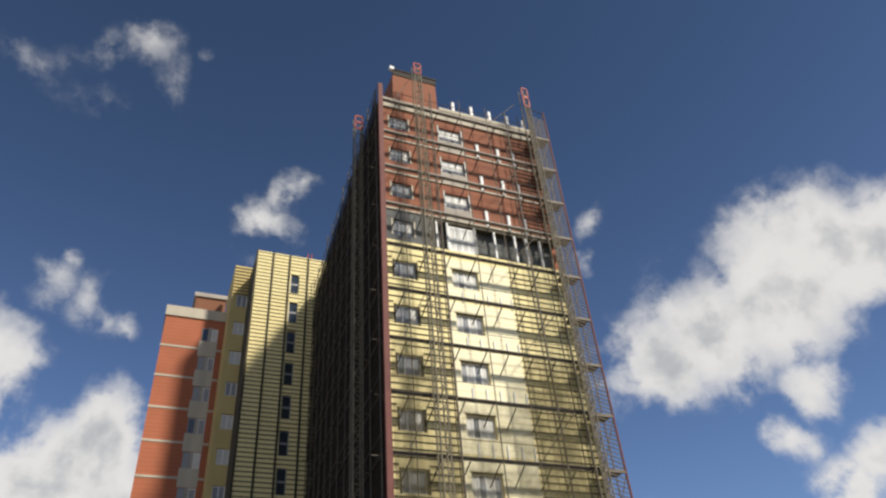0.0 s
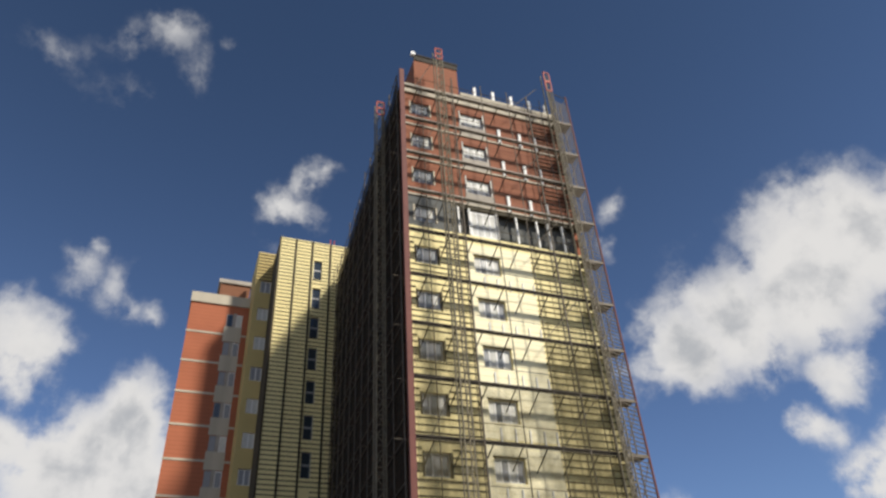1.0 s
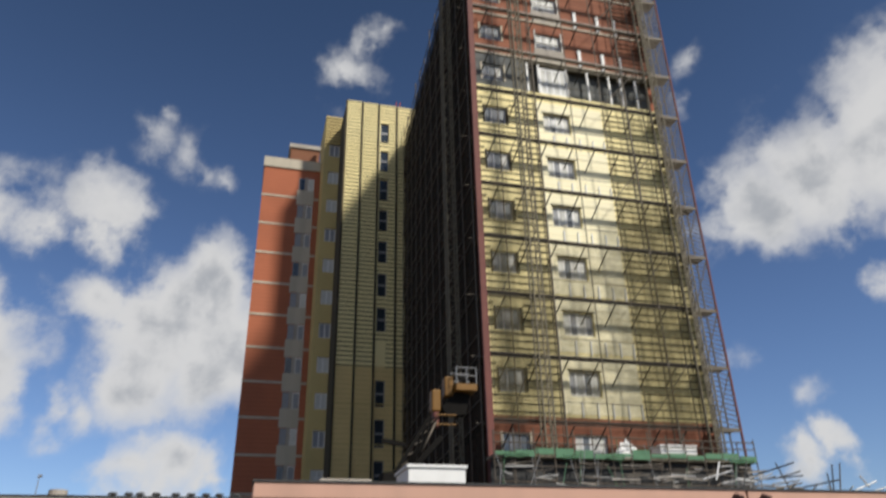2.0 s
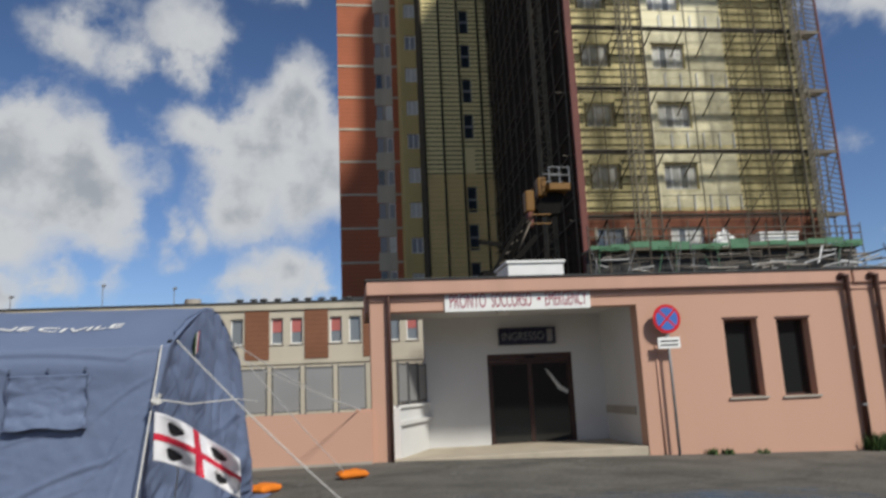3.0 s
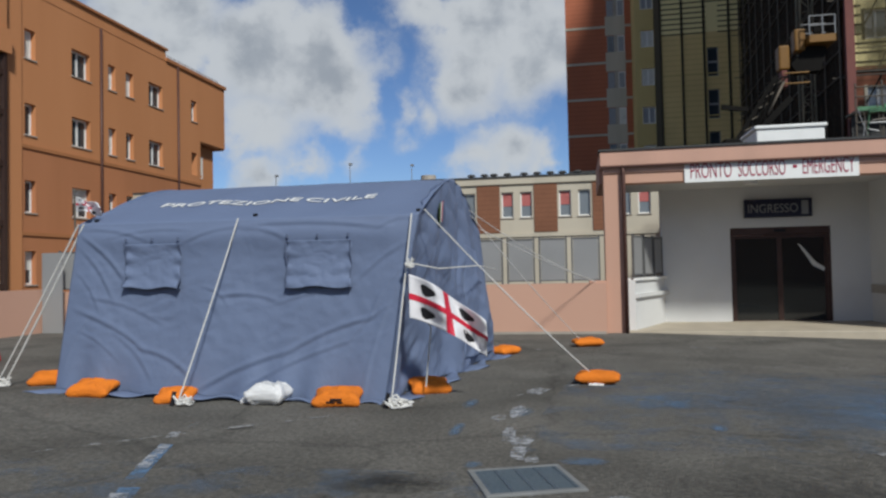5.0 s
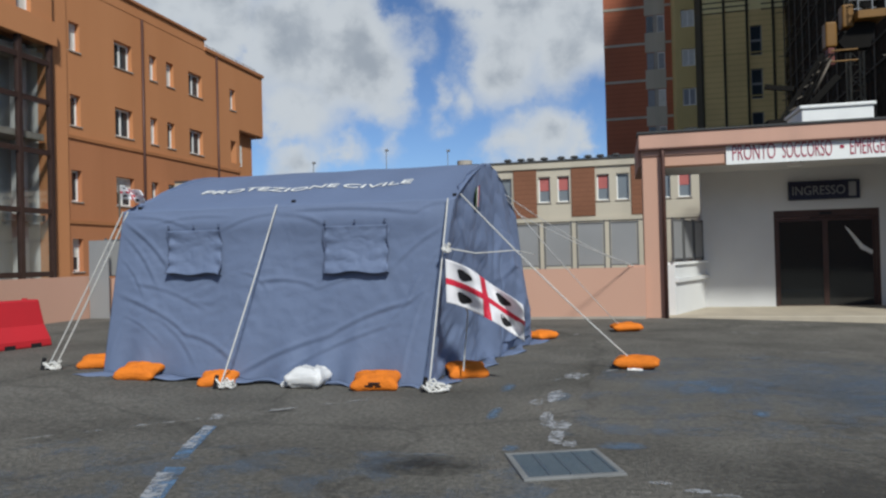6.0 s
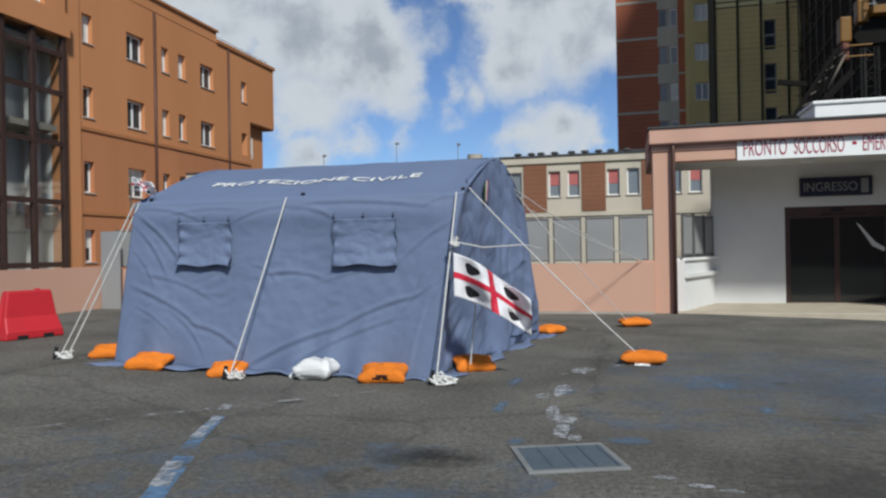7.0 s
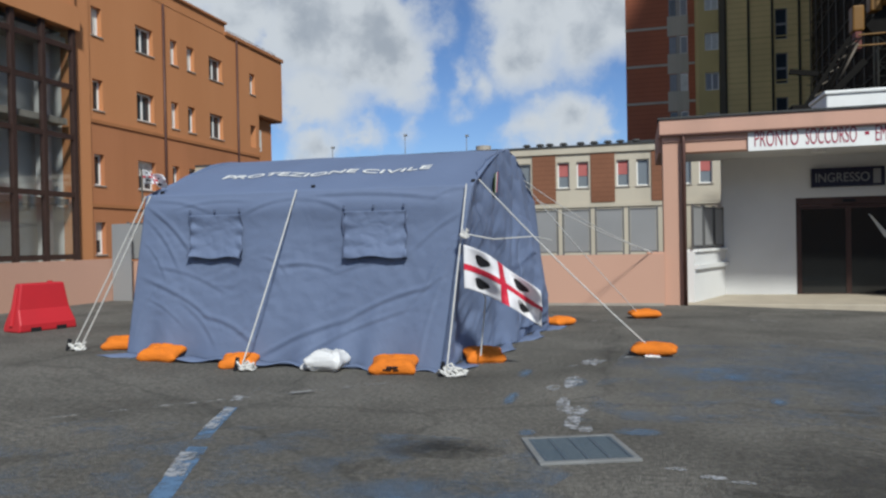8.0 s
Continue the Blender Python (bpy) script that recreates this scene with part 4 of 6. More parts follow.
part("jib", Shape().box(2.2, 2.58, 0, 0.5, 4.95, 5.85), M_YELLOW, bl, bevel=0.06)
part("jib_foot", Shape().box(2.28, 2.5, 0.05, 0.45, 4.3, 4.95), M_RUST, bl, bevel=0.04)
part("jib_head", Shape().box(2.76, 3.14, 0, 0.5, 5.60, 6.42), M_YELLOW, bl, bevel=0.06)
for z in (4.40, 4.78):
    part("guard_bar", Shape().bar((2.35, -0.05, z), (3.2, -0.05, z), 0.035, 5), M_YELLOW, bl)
part("platform_frame", Shape().prism([(2.62, 5.12), (3.22, 5.80), (3.86, 5.70), (3.64, 4.85), (2.84, 4.82)], 1, 0.05, 0.55), M_LIFT_SHADE, bl, "black folded support frame under the basket")
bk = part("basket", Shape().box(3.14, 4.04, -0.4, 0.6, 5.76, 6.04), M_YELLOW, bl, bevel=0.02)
for x in (3.16, 3.6, 4.02):
    part("basket_post", Shape().bar((x, -0.38, 6.04), (x, -0.38, 6.72), 0.025, 6), M_GREY_FRAME, bk)
for z in (6.38, 6.72):
    for y in (-0.38, 0.58):
        part("basket_rail", Shape().bar((3.16, y, z), (4.02, y, z), 0.025, 6), M_GREY_FRAME, bk)
part("control_box", Shape().box(3.3, 3.62, -0.36, -0.24, 6.12, 6.36), M_LIFT_SHADE, bk, bevel=0.02)

# ---------- low building with brick infill panels ----------
lb = thing("low_ward_building", "low cream concrete ward block with brown brick panels", "building")
LY, LTOP = 34.0, 5.50
per = 2.59
x_first = -4.58 - per * 9
holes = []
for i in range(13):
    x = x_first + per * i
    for a in (1.12, 1.97):
        holes.append((x + a, x + a + 0.53, 3.61, 4.77))
LX1 = 7.3
holes = [h for h in holes if h[1] < LX1]
part("front_wall", wall_x(Shape(), x_first - 0.3, LX1, LY, LY + 0.3, -0.5, 5.12, holes), M_BEIGE, lb)
part("cornice", Shape().box(x_first - 0.35, LX1, LY - 0.10, LY + 0.4, 5.12, 5.42), M_BEIGE, lb, bevel=0.02)
part("roof", Shape().box(x_first - 0.4, LX1, LY - 0.14, 46, 5.42, 5.50), M_ROOF, lb)
part("sill_band", Shape().box(x_first - 0.3, LX1, LY - 0.06, LY + 0.02, 2.72, 2.90), M_BEIGE, lb)
for i in range(12):
    x = x_first + per * i
    part("brick_panel", Shape().box(x, x + 1.04, LY - 0.045, LY + 0.01, 2.93, 5.10), M_BRICK_DARK, lb)
for i, h in enumerate(holes):
    red = (i * 7) % 5 in (0, 1, 3)
    window(lb, "y", LY, h[0], h[1], h[2], h[3], panes=1, depth=0.12, t=0.05, pane_mat=M_GLASS_BLUE, blind=0.5 if red else (0.0 if i % 4 else 0.25), blind_mat=M_RED_BLIND if red else M_SHUTTER)
rnd = random.Random(2)
for i in range(9):
    x = -5.0 + i * 0.62 + rnd.uniform(-.1, .1)
    v = thing("roof_vent", "small dark ventilation cowl on the flat roof", "vent", "roof vents", at=(x, LY + 0.6, LTOP))
    part("pipe", Shape().bar((0, 0, 0), (0, 0, 0.13), 0.10, 8), M_ROOF, v)
    part("cap", Shape().bar((0, 0, 0.13), (0, 0, 0.22), 0.2, 10, 0.14), M_ROOF, v)
tk = thing("roof_tank", "squat concrete tank on the flat roof", "tank", at=(-7.0, LY + 0.8, LTOP))
part("drum", Shape().bar((0, 0, 0), (0, 0, 0.3), 0.36, 14), M_CONCRETE, tk)
part("base", Shape().box(-0.7, 0.7, -0.4, 0.4, 0, 0.08), M_ROOF, tk)
for x, h in ((-7.75, 0.75), (-10.8, 0.95), (-14.6, 0.55)):
    lp = thing("roof_lamp", "thin floodlight mast on the flat roof", "lamp", "roof lamps", at=(x, LY + 0.5, LTOP))
    part("mast", Shape().bar((0, 0, 0), (0, 0, h), 0.02, 6), M_GREY_FRAME, lp)
    part("head", Shape().box(-0.04, 0.10, -0.08, 0.08, h, h + 0.09), M_GREY_FRAME, lp)

# ---------- orange building ----------
ob_ = thing("orange_building", "four-storey orange plastered hospital wing", "building")
OX = -22.0
ROWS = [(10.30, 11.52), (7.16, 8.46), (3.98, 5.30), (1.05, 2.42)]
COLS = [(29.5, 30.72, 2), (32.03, 32.58, 1), (33.38, 34.0, 1), (35.32, 36.58, 2), (39.5, 40.12, 1)]
oh = [(a, b, z0, z1) for z0, z1 in ROWS for a, b, _ in COLS] + [(26.74, 27.34, z0, z1) for z0, z1 in ROWS]
part("facade", wall_y(Shape(), OX - 0.4, OX, 26.5, 43.5, 9.25, 13.05, [h for h in oh if h[2] > 9]), M_ORANGE, ob_)
part("facade", wall_y(Shape(), OX - 0.4, OX, 26.5, 40.5, 6.6, 9.25, [h for h in oh if 6.6 < h[2] < 9 and h[1] < 40.6]), M_ORANGE, ob_)
part("facade", wall_y(Shape(), OX - 0.4, OX, 26.5, 40.5, -0.5, 6.6, [h for h in oh if h[2] < 6.6 and h[1] < 40.6]), M_ORANGE_LOW, ob_, "darker weathered lower storeys")
part("facade_recess", wall_y(Shape(), OX - 0.9, OX - 0.5, 40.5, 42.9, -0.5, 9.25, []), M_ORANGE, ob_)
part("soffit", Shape().box(OX - 1.2, OX - 0.05, 40.5, 43.5, 9.16, 9.25), M_ORANGE_TRIM, ob_)
part("end_wall", Shape().box(-34, OX - 0.4, 43.1, 43.5, 9.25, 13.05), M_ORANGE, ob_)
part("end_wall", Shape().box(-34, OX - 0.9, 42.5, 42.9, -0.5, 9.25), M_ORANGE, ob_)
part("parapet_cap", Shape().box(-34, OX + 0.10, 36.9, 43.6, 13.05, 13.25), M_ORANGE_TRIM, ob_)
part("upper_parapet", Shape().box(-34, OX + 0.02, 8, 36.9, 13.05, 13.62), M_ORANGE, ob_)
part("parapet_cap", Shape().box(-34, OX + 0.12, 8, 37.0, 13.62, 13.74), M_ORANGE_TRIM, ob_)
for z in (6.60, 3.05):
    part("string_course", Shape().box(OX, OX + 0.06, 26.5, 40.5, z, z + 0.14), M_ORANGE_TRIM, ob_)
for y in (31.4, 38.0):
    part("downpipe", Shape().bar((OX + 0.09, y, 0), (OX + 0.09, y, 13.0), 0.065, 8), M_PIPE, ob_, smooth=True)
for ri, (z0, z1) in enumerate(ROWS):
    for ci, (a, b, n) in enumerate(COLS):
        if ci == 4 and ri > 0:
            continue
        bl_ = 0.45 if ri == 2 and ci == 0 else (0.9 if (ri, ci) in ((0, 1), (0, 2), (1, 1)) else 0)
        window(ob_, "x", OX, a, b, z0, z1, panes=n, depth=0.22, t=0.09, blind=bl_)
    window(ob_, "x", OX, 26.74, 27.34, z0, z1, panes=1, depth=0.22, t=0.08, blind=0.9 if ri == 0 else (0.5 if ri == 3 else 0))
for z0, z1 in ROWS[1:3]:
    window(ob_, "x", OX - 0.5, 41.0, 41.6, z0, z1, panes=1, depth=-0.02, t=0.06, blind=0.8, sill=False)
# projecting bay with the glazed stair
part("bay_pier", Shape().box(OX - 0.4, OX + 0.08, 25.45, 26.5, -0.5, 13.05), M_ORANGE, ob_)
part("bay_head", Shape().box(OX - 0.4, OX + 0.45, 8, 25.6, 10.05, 11.0), M_ORANGE, ob_)
part("bay_upper", wall_y(Shape(), OX - 0.4, OX + 0.35, 8, 25.45, 11.0, 13.05, [(23.7, 24.4, 11.05, 12.4)]), M_ORANGE, ob_)
window(ob_, "x", OX + 0.35, 23.7, 24.4, 11.05, 12.4, panes=1, depth=0.2, t=0.08, blind=0.9, sill=False)
part("bay_back", Shape().box(OX - 1.4, OX - 1.2, 8, 25.45, -0.5, 10.05), M_WHITE_WALL, ob_)
part("bay_end", Shape().box(OX - 1.4, OX - 0.41, 25.46, 25.7, -0.5, 10.05), M_WHITE_WALL, ob_)
for y in (12.0, 16.5, 21.0, 24.6):
    part("stair_column", Shape().box(OX - 0.9, OX - 0.5, y, y + 0.4, -0.5, 10.05), M_WHITE_WALL, ob_)
gl = part("stair_glazing", Shape().box(OX + 0.2, OX + 0.35, 25.3, 25.45, -0.5, 10.05), M_BROWN_FRAME, ob_, "brown-framed glazed stairwell")
zs = [1.0, 3.45, 5.75, 7.75, 9.3, 10.05]
yv = [25.38, 23.85, 22.45, 21.0, 19.5, 18.0, 16.5, 15.0, 13.5, 12.0, 10.5, 9.0]
for y in yv:
    part("mullion", Shape().box(OX + 0.14, OX + 0.34, y - 0.09, y + 0.09, -0.5, 10.05), M_BROWN_FRAME, gl)
for y0, y1 in zip(yv[1:], yv):
    for z in zs[:-1]:
        part("transom", Shape().box(OX + 0.17, OX + 0.31, y0 + 0.09, y1 - 0.09, z - 0.10, z + 0.10), M_BROWN_FRAME, gl)
    for z0, z1 in zip([-0.4] + zs[:-1], zs):
        p_ = part("pane", Shape().box(OX + 0.235, OX + 0.245, y0 + 0.09, y1 - 0.09, z0 + 0.10, z1 - 0.08), M_GLASS_CLEAR, gl)
for z in (3.3, 6.5, 9.7):
    part("stair_slab", Shape().box(OX - 1.2, OX + 0.1, 8, 25.2, z - 0.25, z), M_CONCRETE, ob_)
part("roof", Shape().box(-34, OX - 0.4, 8, 43.1, 12.85, 13.0), M_ROOF, ob_)
for k in range(9):
    part("roof_rail_post", Shape().bar((OX - 0.3, 37.2 + k * 0.75, 13.25), (OX - 0.3, 37.2 + k * 0.75, 13.55), 0.015, 5), M_GREY_FRAME, ob_)
part("roof_rail", Shape().bar((OX - 0.3, 37.1, 13.55), (OX - 0.3, 43.3, 13.55), 0.018, 5), M_GREY_FRAME, ob_)


# ---------- scaffolded tower ----------
tw = thing("ward_tower", "tall hospital tower being re-clad in cream panels", "building")
TY = 35.76
S = {n: 9.9 + 3.4 * (n - 1) for n in range(0, 13)}
TX0, TX1 = 12.0, 25.1


def main_holes(n):
    z1 = S[n] + 2.55
    return [(12.6, 14.05, z1 - 1.35, z1), (16.55, 18.40, z1 - 1.4, z1)]


for n in range(0, 11):
    brick = n in (0, 8, 9, 10)
    z0, z1 = (-0.7 if n == 0 else S[n]), S[n + 1]
    hs = main_holes(n)
    if n == 7:
        part("storey_wall", wall_x(Shape(), TX0, TX1, TY, TY + 0.3, z0, z0 + 0.75, []), M_CREAM, tw)
        part("storey_wall", wall_x(Shape(), TX0, 15.6, TY, TY + 0.3, z0 + 0.75, z1, [hs[0]]), M_UNCLAD, tw)
        part("open_bay", Shape().box(15.6, TX1, TY + 0.5, TY + 0.6, z0 + 0.75, z1), M_UNCLAD, tw, "dark unclad window bay")
        part("bay_beam", Shape().box(15.6, TX1, TY - 0.02, TY + 0.3, z1 - 0.35, z1), M_BATTEN, tw)
        for x in (15.65, 16.45, 18.5, 20.0, 21.6, 22.5, 23.6):
            part("bay_post", Shape().box(x, x + 0.13, TY - 0.05, TY + 0.1, z0 + 0.75, z1 - 0.35), M_WHITE, tw)
        window(tw, "y", TY, 16.6, 18.5, z0 + 0.8, z1 - 0.5, panes=4, depth=0.05, t=0.12, pane_mat=M_SHUTTER, sill=False)
    else:
        part("storey_wall", wall_x(Shape(), TX0, TX1, TY, TY + 0.3, z0, z1, hs), M_BRICK_OLD if brick else M_CREAM, tw)
        h = hs[1]
        window(tw, "y", TY, h[0], h[1], h[2], h[3], panes=4, depth=0.16, t=0.10, sill=False, blind=0.62 if brick and n else 0, pane_mats=((M_SHUTTER, M_GLASS_BLUE, M_SHUTTER, M_SHUTTER), (M_CURTAIN, M_SHUTTER, M_GLASS_BLUE, M_SHUTTER), (M_SHUTTER, M_CURTAIN, M_SHUTTER, M_CURTAIN))[n % 3])
    h = hs[0]
    window(tw, "y", TY, h[0], h[1], h[2], h[3], panes=3, depth=0.16, t=0.09, pane_mat=M_GLASS_BLUE, sill=False, pane_mats=((M_GLASS_BLUE, M_CURTAIN, M_GLASS_BLUE), (M_CURTAIN, M_GLASS_BLUE, M_SHUTTER))[n % 2])
    for sx in (h[0] - 0.12, h[1]):
        part("surround", Shape().box(sx, sx + 0.12, TY - 0.04, TY + 0.15, h[2], h[3]), M_BEIGE if brick or n == 7 else M_BATTEN, tw)
    if brick and n:
        h = hs[1]
        part("spandrel", Shape().box(h[0] - 0.15, h[1] + 0.15, TY - 0.05, TY - 0.004, h[2] - 1.0, h[2] - 0.02), M_CONCRETE, tw)
        for a, b in ((h[0] - 0.09, h[0]), (h[1], h[1] + 0.09)):
            part("surround", Shape().box(a, b, TY - 0.05, TY + 0.1, h[2], h[3] + 0.2), M_SHUTTER, tw)
        for x in (19.55, 21.3, 22.6):
            part("bracket_post", Shape().box(x, x + 0.24, TY - 0.10, TY - 0.004, z0 + 0.1, z0 + 1.55), M_WHITE, tw)
        part("string_course", Shape().box(TX0, TX1, TY - 0.09, TY - 0.004, z0 - 0.05, z0 + 0.10), M_BEIGE, tw)
        sh = Shape()
        for k in range(7):
            zz = z0 + 0.35 + k * 0.42
            sh.box(22.7, TX1, TY - 0.05, TY - 0.004, zz, zz + 0.05)
        part("batten_cladding", sh, M_BATTEN, tw, kind="stuff")
    elif not brick and n != 7:
        for k in range(8):
            zz = z0 + 0.15 + k * 0.42
            clear = zz > hs[0][3] + 0.15 or zz < hs[0][2] - 0.15
            for a, b in (((TX0, 16.05), (20.75, TX1)) if clear else ((TX0, 12.45), (14.2, 16.05), (20.75, TX1))):
                part("batten", Shape().box(a, b, TY - 0.035, TY - 0.004, zz, zz + 0.075), M_BATTEN, tw)
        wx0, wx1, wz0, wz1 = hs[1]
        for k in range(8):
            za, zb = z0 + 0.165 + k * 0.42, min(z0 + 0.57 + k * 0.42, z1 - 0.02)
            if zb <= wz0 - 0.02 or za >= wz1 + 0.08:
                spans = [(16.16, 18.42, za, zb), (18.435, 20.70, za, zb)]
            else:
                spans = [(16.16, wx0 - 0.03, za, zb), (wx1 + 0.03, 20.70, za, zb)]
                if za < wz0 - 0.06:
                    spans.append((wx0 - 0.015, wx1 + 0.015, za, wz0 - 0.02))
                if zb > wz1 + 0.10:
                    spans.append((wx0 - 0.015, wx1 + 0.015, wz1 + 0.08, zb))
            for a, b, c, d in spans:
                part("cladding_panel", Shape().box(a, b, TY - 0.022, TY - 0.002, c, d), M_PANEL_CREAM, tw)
        for x in (17.1, 18.0, 18.9, 19.8, 20.6):
            part("bracket_post", Shape().box(x, x + 0.07, TY - 0.09, TY - 0.024, z0 + 0.02, z0 + 0.85), M_WHITE, tw)
        part("edge_strip", Shape().box(16.06, 16.15, TY - 0.06, TY - 0.0235, z0, z1 - 0.3), M_BATTEN, tw)
        part("window_head", Shape().box(hs[1][0] - 0.1, hs[1][1] + 0.1, TY - 0.03, TY + 0.1, hs[1][3], hs[1][3] + 0.06), M_BATTEN, tw)
ptop = S[11] + 1.0
part("parapet", Shape().box(TX0, TX1, TY - 0.15, TY + 0.3, S[11] + 0.01, ptop), M_BEIGE, tw)
part("parapet", Shape().box(16.7, TX1, TY - 0.20, TY + 0.35, ptop, ptop + 0.35), M_BEIGE, tw)
for x in (17.9, 19.5, 21.1, 22.7, 24.2):
    part("parapet_post", Shape().box(x, x + 0.22, TY - 0.12, TY + 0.1, ptop + 0.35, ptop + 1.45), M_WHITE, tw)
part("penthouse", Shape().box(13.0, 16.65, TY, TY + 5, ptop, 48.0), M_BRICK_OLD, tw)
part("penthouse_rail", Shape().box(13.0, 16.7, TY - 0.05, TY + 0.05, 48.05, 48.55).box(12.95, 16.75, TY - 0.1, TY + 0.1, 48.62, 48.74), M_LEDGER, tw)
part("roof_lamp", Shape().box(12.75, 13.1, TY - 0.2, TY + 0.1, 48.5, 48.85), M_WHITE, tw)
part("tower_core", Shape().prism([(TX0 + 0.01, TY + 0.62), (TX1 - 0.01, TY + 0.62), (TX1 - 0.01, 61.2), (TX0 + 1.5, 61.2)], 2, 3.3, S[11] + 0.5), M_BRICK_DARK, tw)
part("edge_wall", Shape().box(TX1 - 0.25, TX1, TY + 0.31, TY + 0.62, 3.3, S[11]).box(TX0, TX0 + 0.25, TY + 0.31, TY + 0.62, 3.3, S[11]), M_BRICK, tw)

# ---------- scaffold on the front ----------
sc = thing("facade_scaffold", "dark steel scaffold with decks across the tower front", "scaffold")
SY = 34.6


def k_(x):
    return 0.47 + (x - 0.47) * 0.966


PL = [9.35 + 3.4 * i for i in range(11)]
SX0, SX1 = k_(12.0), k_(25.1)
TOPZ = PL[-1] + 2.0
for x in (16.1, 18.6, 20.9, 22.7, 23.9, 25.0):
    part("standard", Shape().bar((k_(x), SY, 3.4), (k_(x), SY, TOPZ), 0.06 if x in (16.1, 22.7) else 0.035, 6), M_STEEL, sc)
for x in (13.6, 16.1, 22.7):
    part("inner_standard", Shape().bar((k_(x) + 0.2, SY + 0.8, 3.4), (k_(x) + 0.2, SY + 0.8, TOPZ), 0.035, 6), M_STEEL, sc)
part("corner_post", Shape().box(SX0 - 0.22, SX0 + 0.12, SY - 0.1, SY + 0.1, 3.4, TOPZ - 0.4), M_RUST, sc, "rust-red corner chute")
rnd = random.Random(11)
for i, z in enumerate(PL):
    deck = part("deck", Shape().box(SX0, SX1, SY - 0.02, SY + 0.24, z, z + 0.04), M_LEDGER if i < 7 else M_DECK, sc)
    part("toe_board", Shape().box(SX0, SX1, SY - 0.05, SY - 0.022, z, z + 0.09), M_CONCRETE if i > 6 else M_LEDGER, deck)
    part("ledger", Shape().box(SX0, SX1, SY - 0.03, SY + 0.02, z - 0.15, z - 0.09), M_LEDGER, sc)
    for dz in (1.05,):
        part("guard_rail", Shape().bar((SX0, SY, z + dz), (SX1, SY, z + dz), 0.022, 5), M_STEEL, sc)
    for x in (13.2, 14.9, 16.6, 18.4, 19.9, 21.6, 23.2):
        part("bracket", Shape().bar((k_(x), SY + 0.05, z - 0.15), (k_(x) - 0.25, SY + 1.05, z - 1.1), 0.04, 5), M_LEDGER, sc)
    if i % 2 == 0:
        for a, b in ((20.9, 23.9), (13.0, 14.6)):
            part("diagonal", Shape().bar((k_(a), SY - 0.03, z), (k_(b), SY - 0.03, z + 3.4), 0.028, 5), M_STEEL, sc)
    # added sheet, dims the lower middle bay like softened sunlight
    if i < 3:
        part("net", Shape().box(k_(16.2), k_(20.9) - 0.15, SY - 0.08, SY - 0.075, z + 0.1, z + 3.2), M_NET_THIN, sc)
    if i < 4:
        part("net", Shape().box(SX0 + 0.2, k_(16.0), SY - 0.08, SY - 0.075, z + 0.1, z + 3.2), M_NET_OLIVE if i < 2 else M_NET_THIN, sc)
    if i < 4:
        part("net", Shape().box(k_(20.9) - 0.1, SX1, SY - 0.08, SY - 0.075, z + 0.1, z + 3.2), M_NET_OLIVE, sc)


def mast(name, x, y, z0, z1, red, label, w=0.28, mat=None):
    mat = mat or M_STEEL
    t = thing(name, label, "mast", "lattice masts", at=(x, y, z0))
    h = z1 - z0
    for dx in (-w, w):
        for dy in (-w, w):
            part("leg", Shape().bar((dx, dy, 0), (dx, dy, h), 0.032 if mat == M_STEEL else 0.05, 5), mat, t)
    sh = Shape()
    z, s = 0.0, 1
    while z < h - 0.7:
        sh.bar((-w * s, -w, z), (w * s, -w, z + 0.6), 0.022, 4)
        sh.bar((-w, -w, z + 0.6), (w, -w, z + 0.6), 0.022, 4)
        sh.bar((w, -w * s, z), (w, w * s, z + 0.6), 0.022, 4)
        z, s = z + 0.6, -s
    part("lacing", sh, mat, t, kind="stuff")
    part("mast_head", Shape().box(-w - .05, w + .05, -w - .05, -w + .02, h - red, h - red + .1).box(-w - .05, -w + .03, -w - .05, -w + .02, h - red, h).box(w - .03, w + .05, -w - .05, -w + .02, h - red, h).box(-w - .05, w + .05, -w - .05, -w + .02, h - .1, h).box(-w - .05, w + .05, -w - .05, -w + .02, h - red * .55, h - red * .45), M_RED_PAINT, t, "red mast head")


mast("hoist_mast", k_(14.85), SY - 0.5, 3.45, 47.6, 1.3, "steel lattice hoist mast with a red head", 0.26, M_DECK)
mast("hoist_mast", k_(24.6), SY - 0.5, 3.45, 48.2, 2.3, "steel lattice hoist mast with a red head", 0.24, M_DECK)
mast("side_mast", 10.85, 38.1, -0.6, 44.6, 1.5, "grey lattice hoist mast on the shaded side", 0.28, M_DECK)

# stair tower at the right edge
st = thing("scaffold_stair", "open scaffold stair tower with slatted treads", "scaffold", at=(SX1, SY, 3.45))
ww = k_(26.6) - SX1
for x in (0.08, ww):
    part("standard", Shape().bar((x, 0, 0), (x, 0, 43.2), 0.075 if x > 1 else 0.05, 6), M_RUST if x > 1 else M_STEEL, st)
    part("standard", Shape().bar((x, 1.0, 0), (x, 1.0, 43.2), 0.05, 6), M_STEEL, st)
for i, z in enumerate(PL + [PL[-1] + 3.4]):
    zz = z - 3.45
    if zz < 42.5:
        part("landing", Shape().box(0, ww, 0, 1.0, zz, zz + 0.08), M_DECK, st)
        part("landing_edge", Shape().box(0, ww, -0.05, 0.0, zz - 0.14, zz), M_STEEL, st)
    sh = Shape()
    for k in range(12):
        t_ = zz + 0.28 * k + 0.2
        if t_ < 42.5:
            sh.bar((0.05, 0.0, t_), (ww, 0.0, t_ - 0.35), 0.034, 4)
    part("tread_run", sh, M_STEEL, st, kind="stuff")
    part("handrail", Shape().bar((0.05, 0.02, zz), (ww, 0.02, min(zz + 3.3, 43)), 0.03, 5), M_STEEL, st)

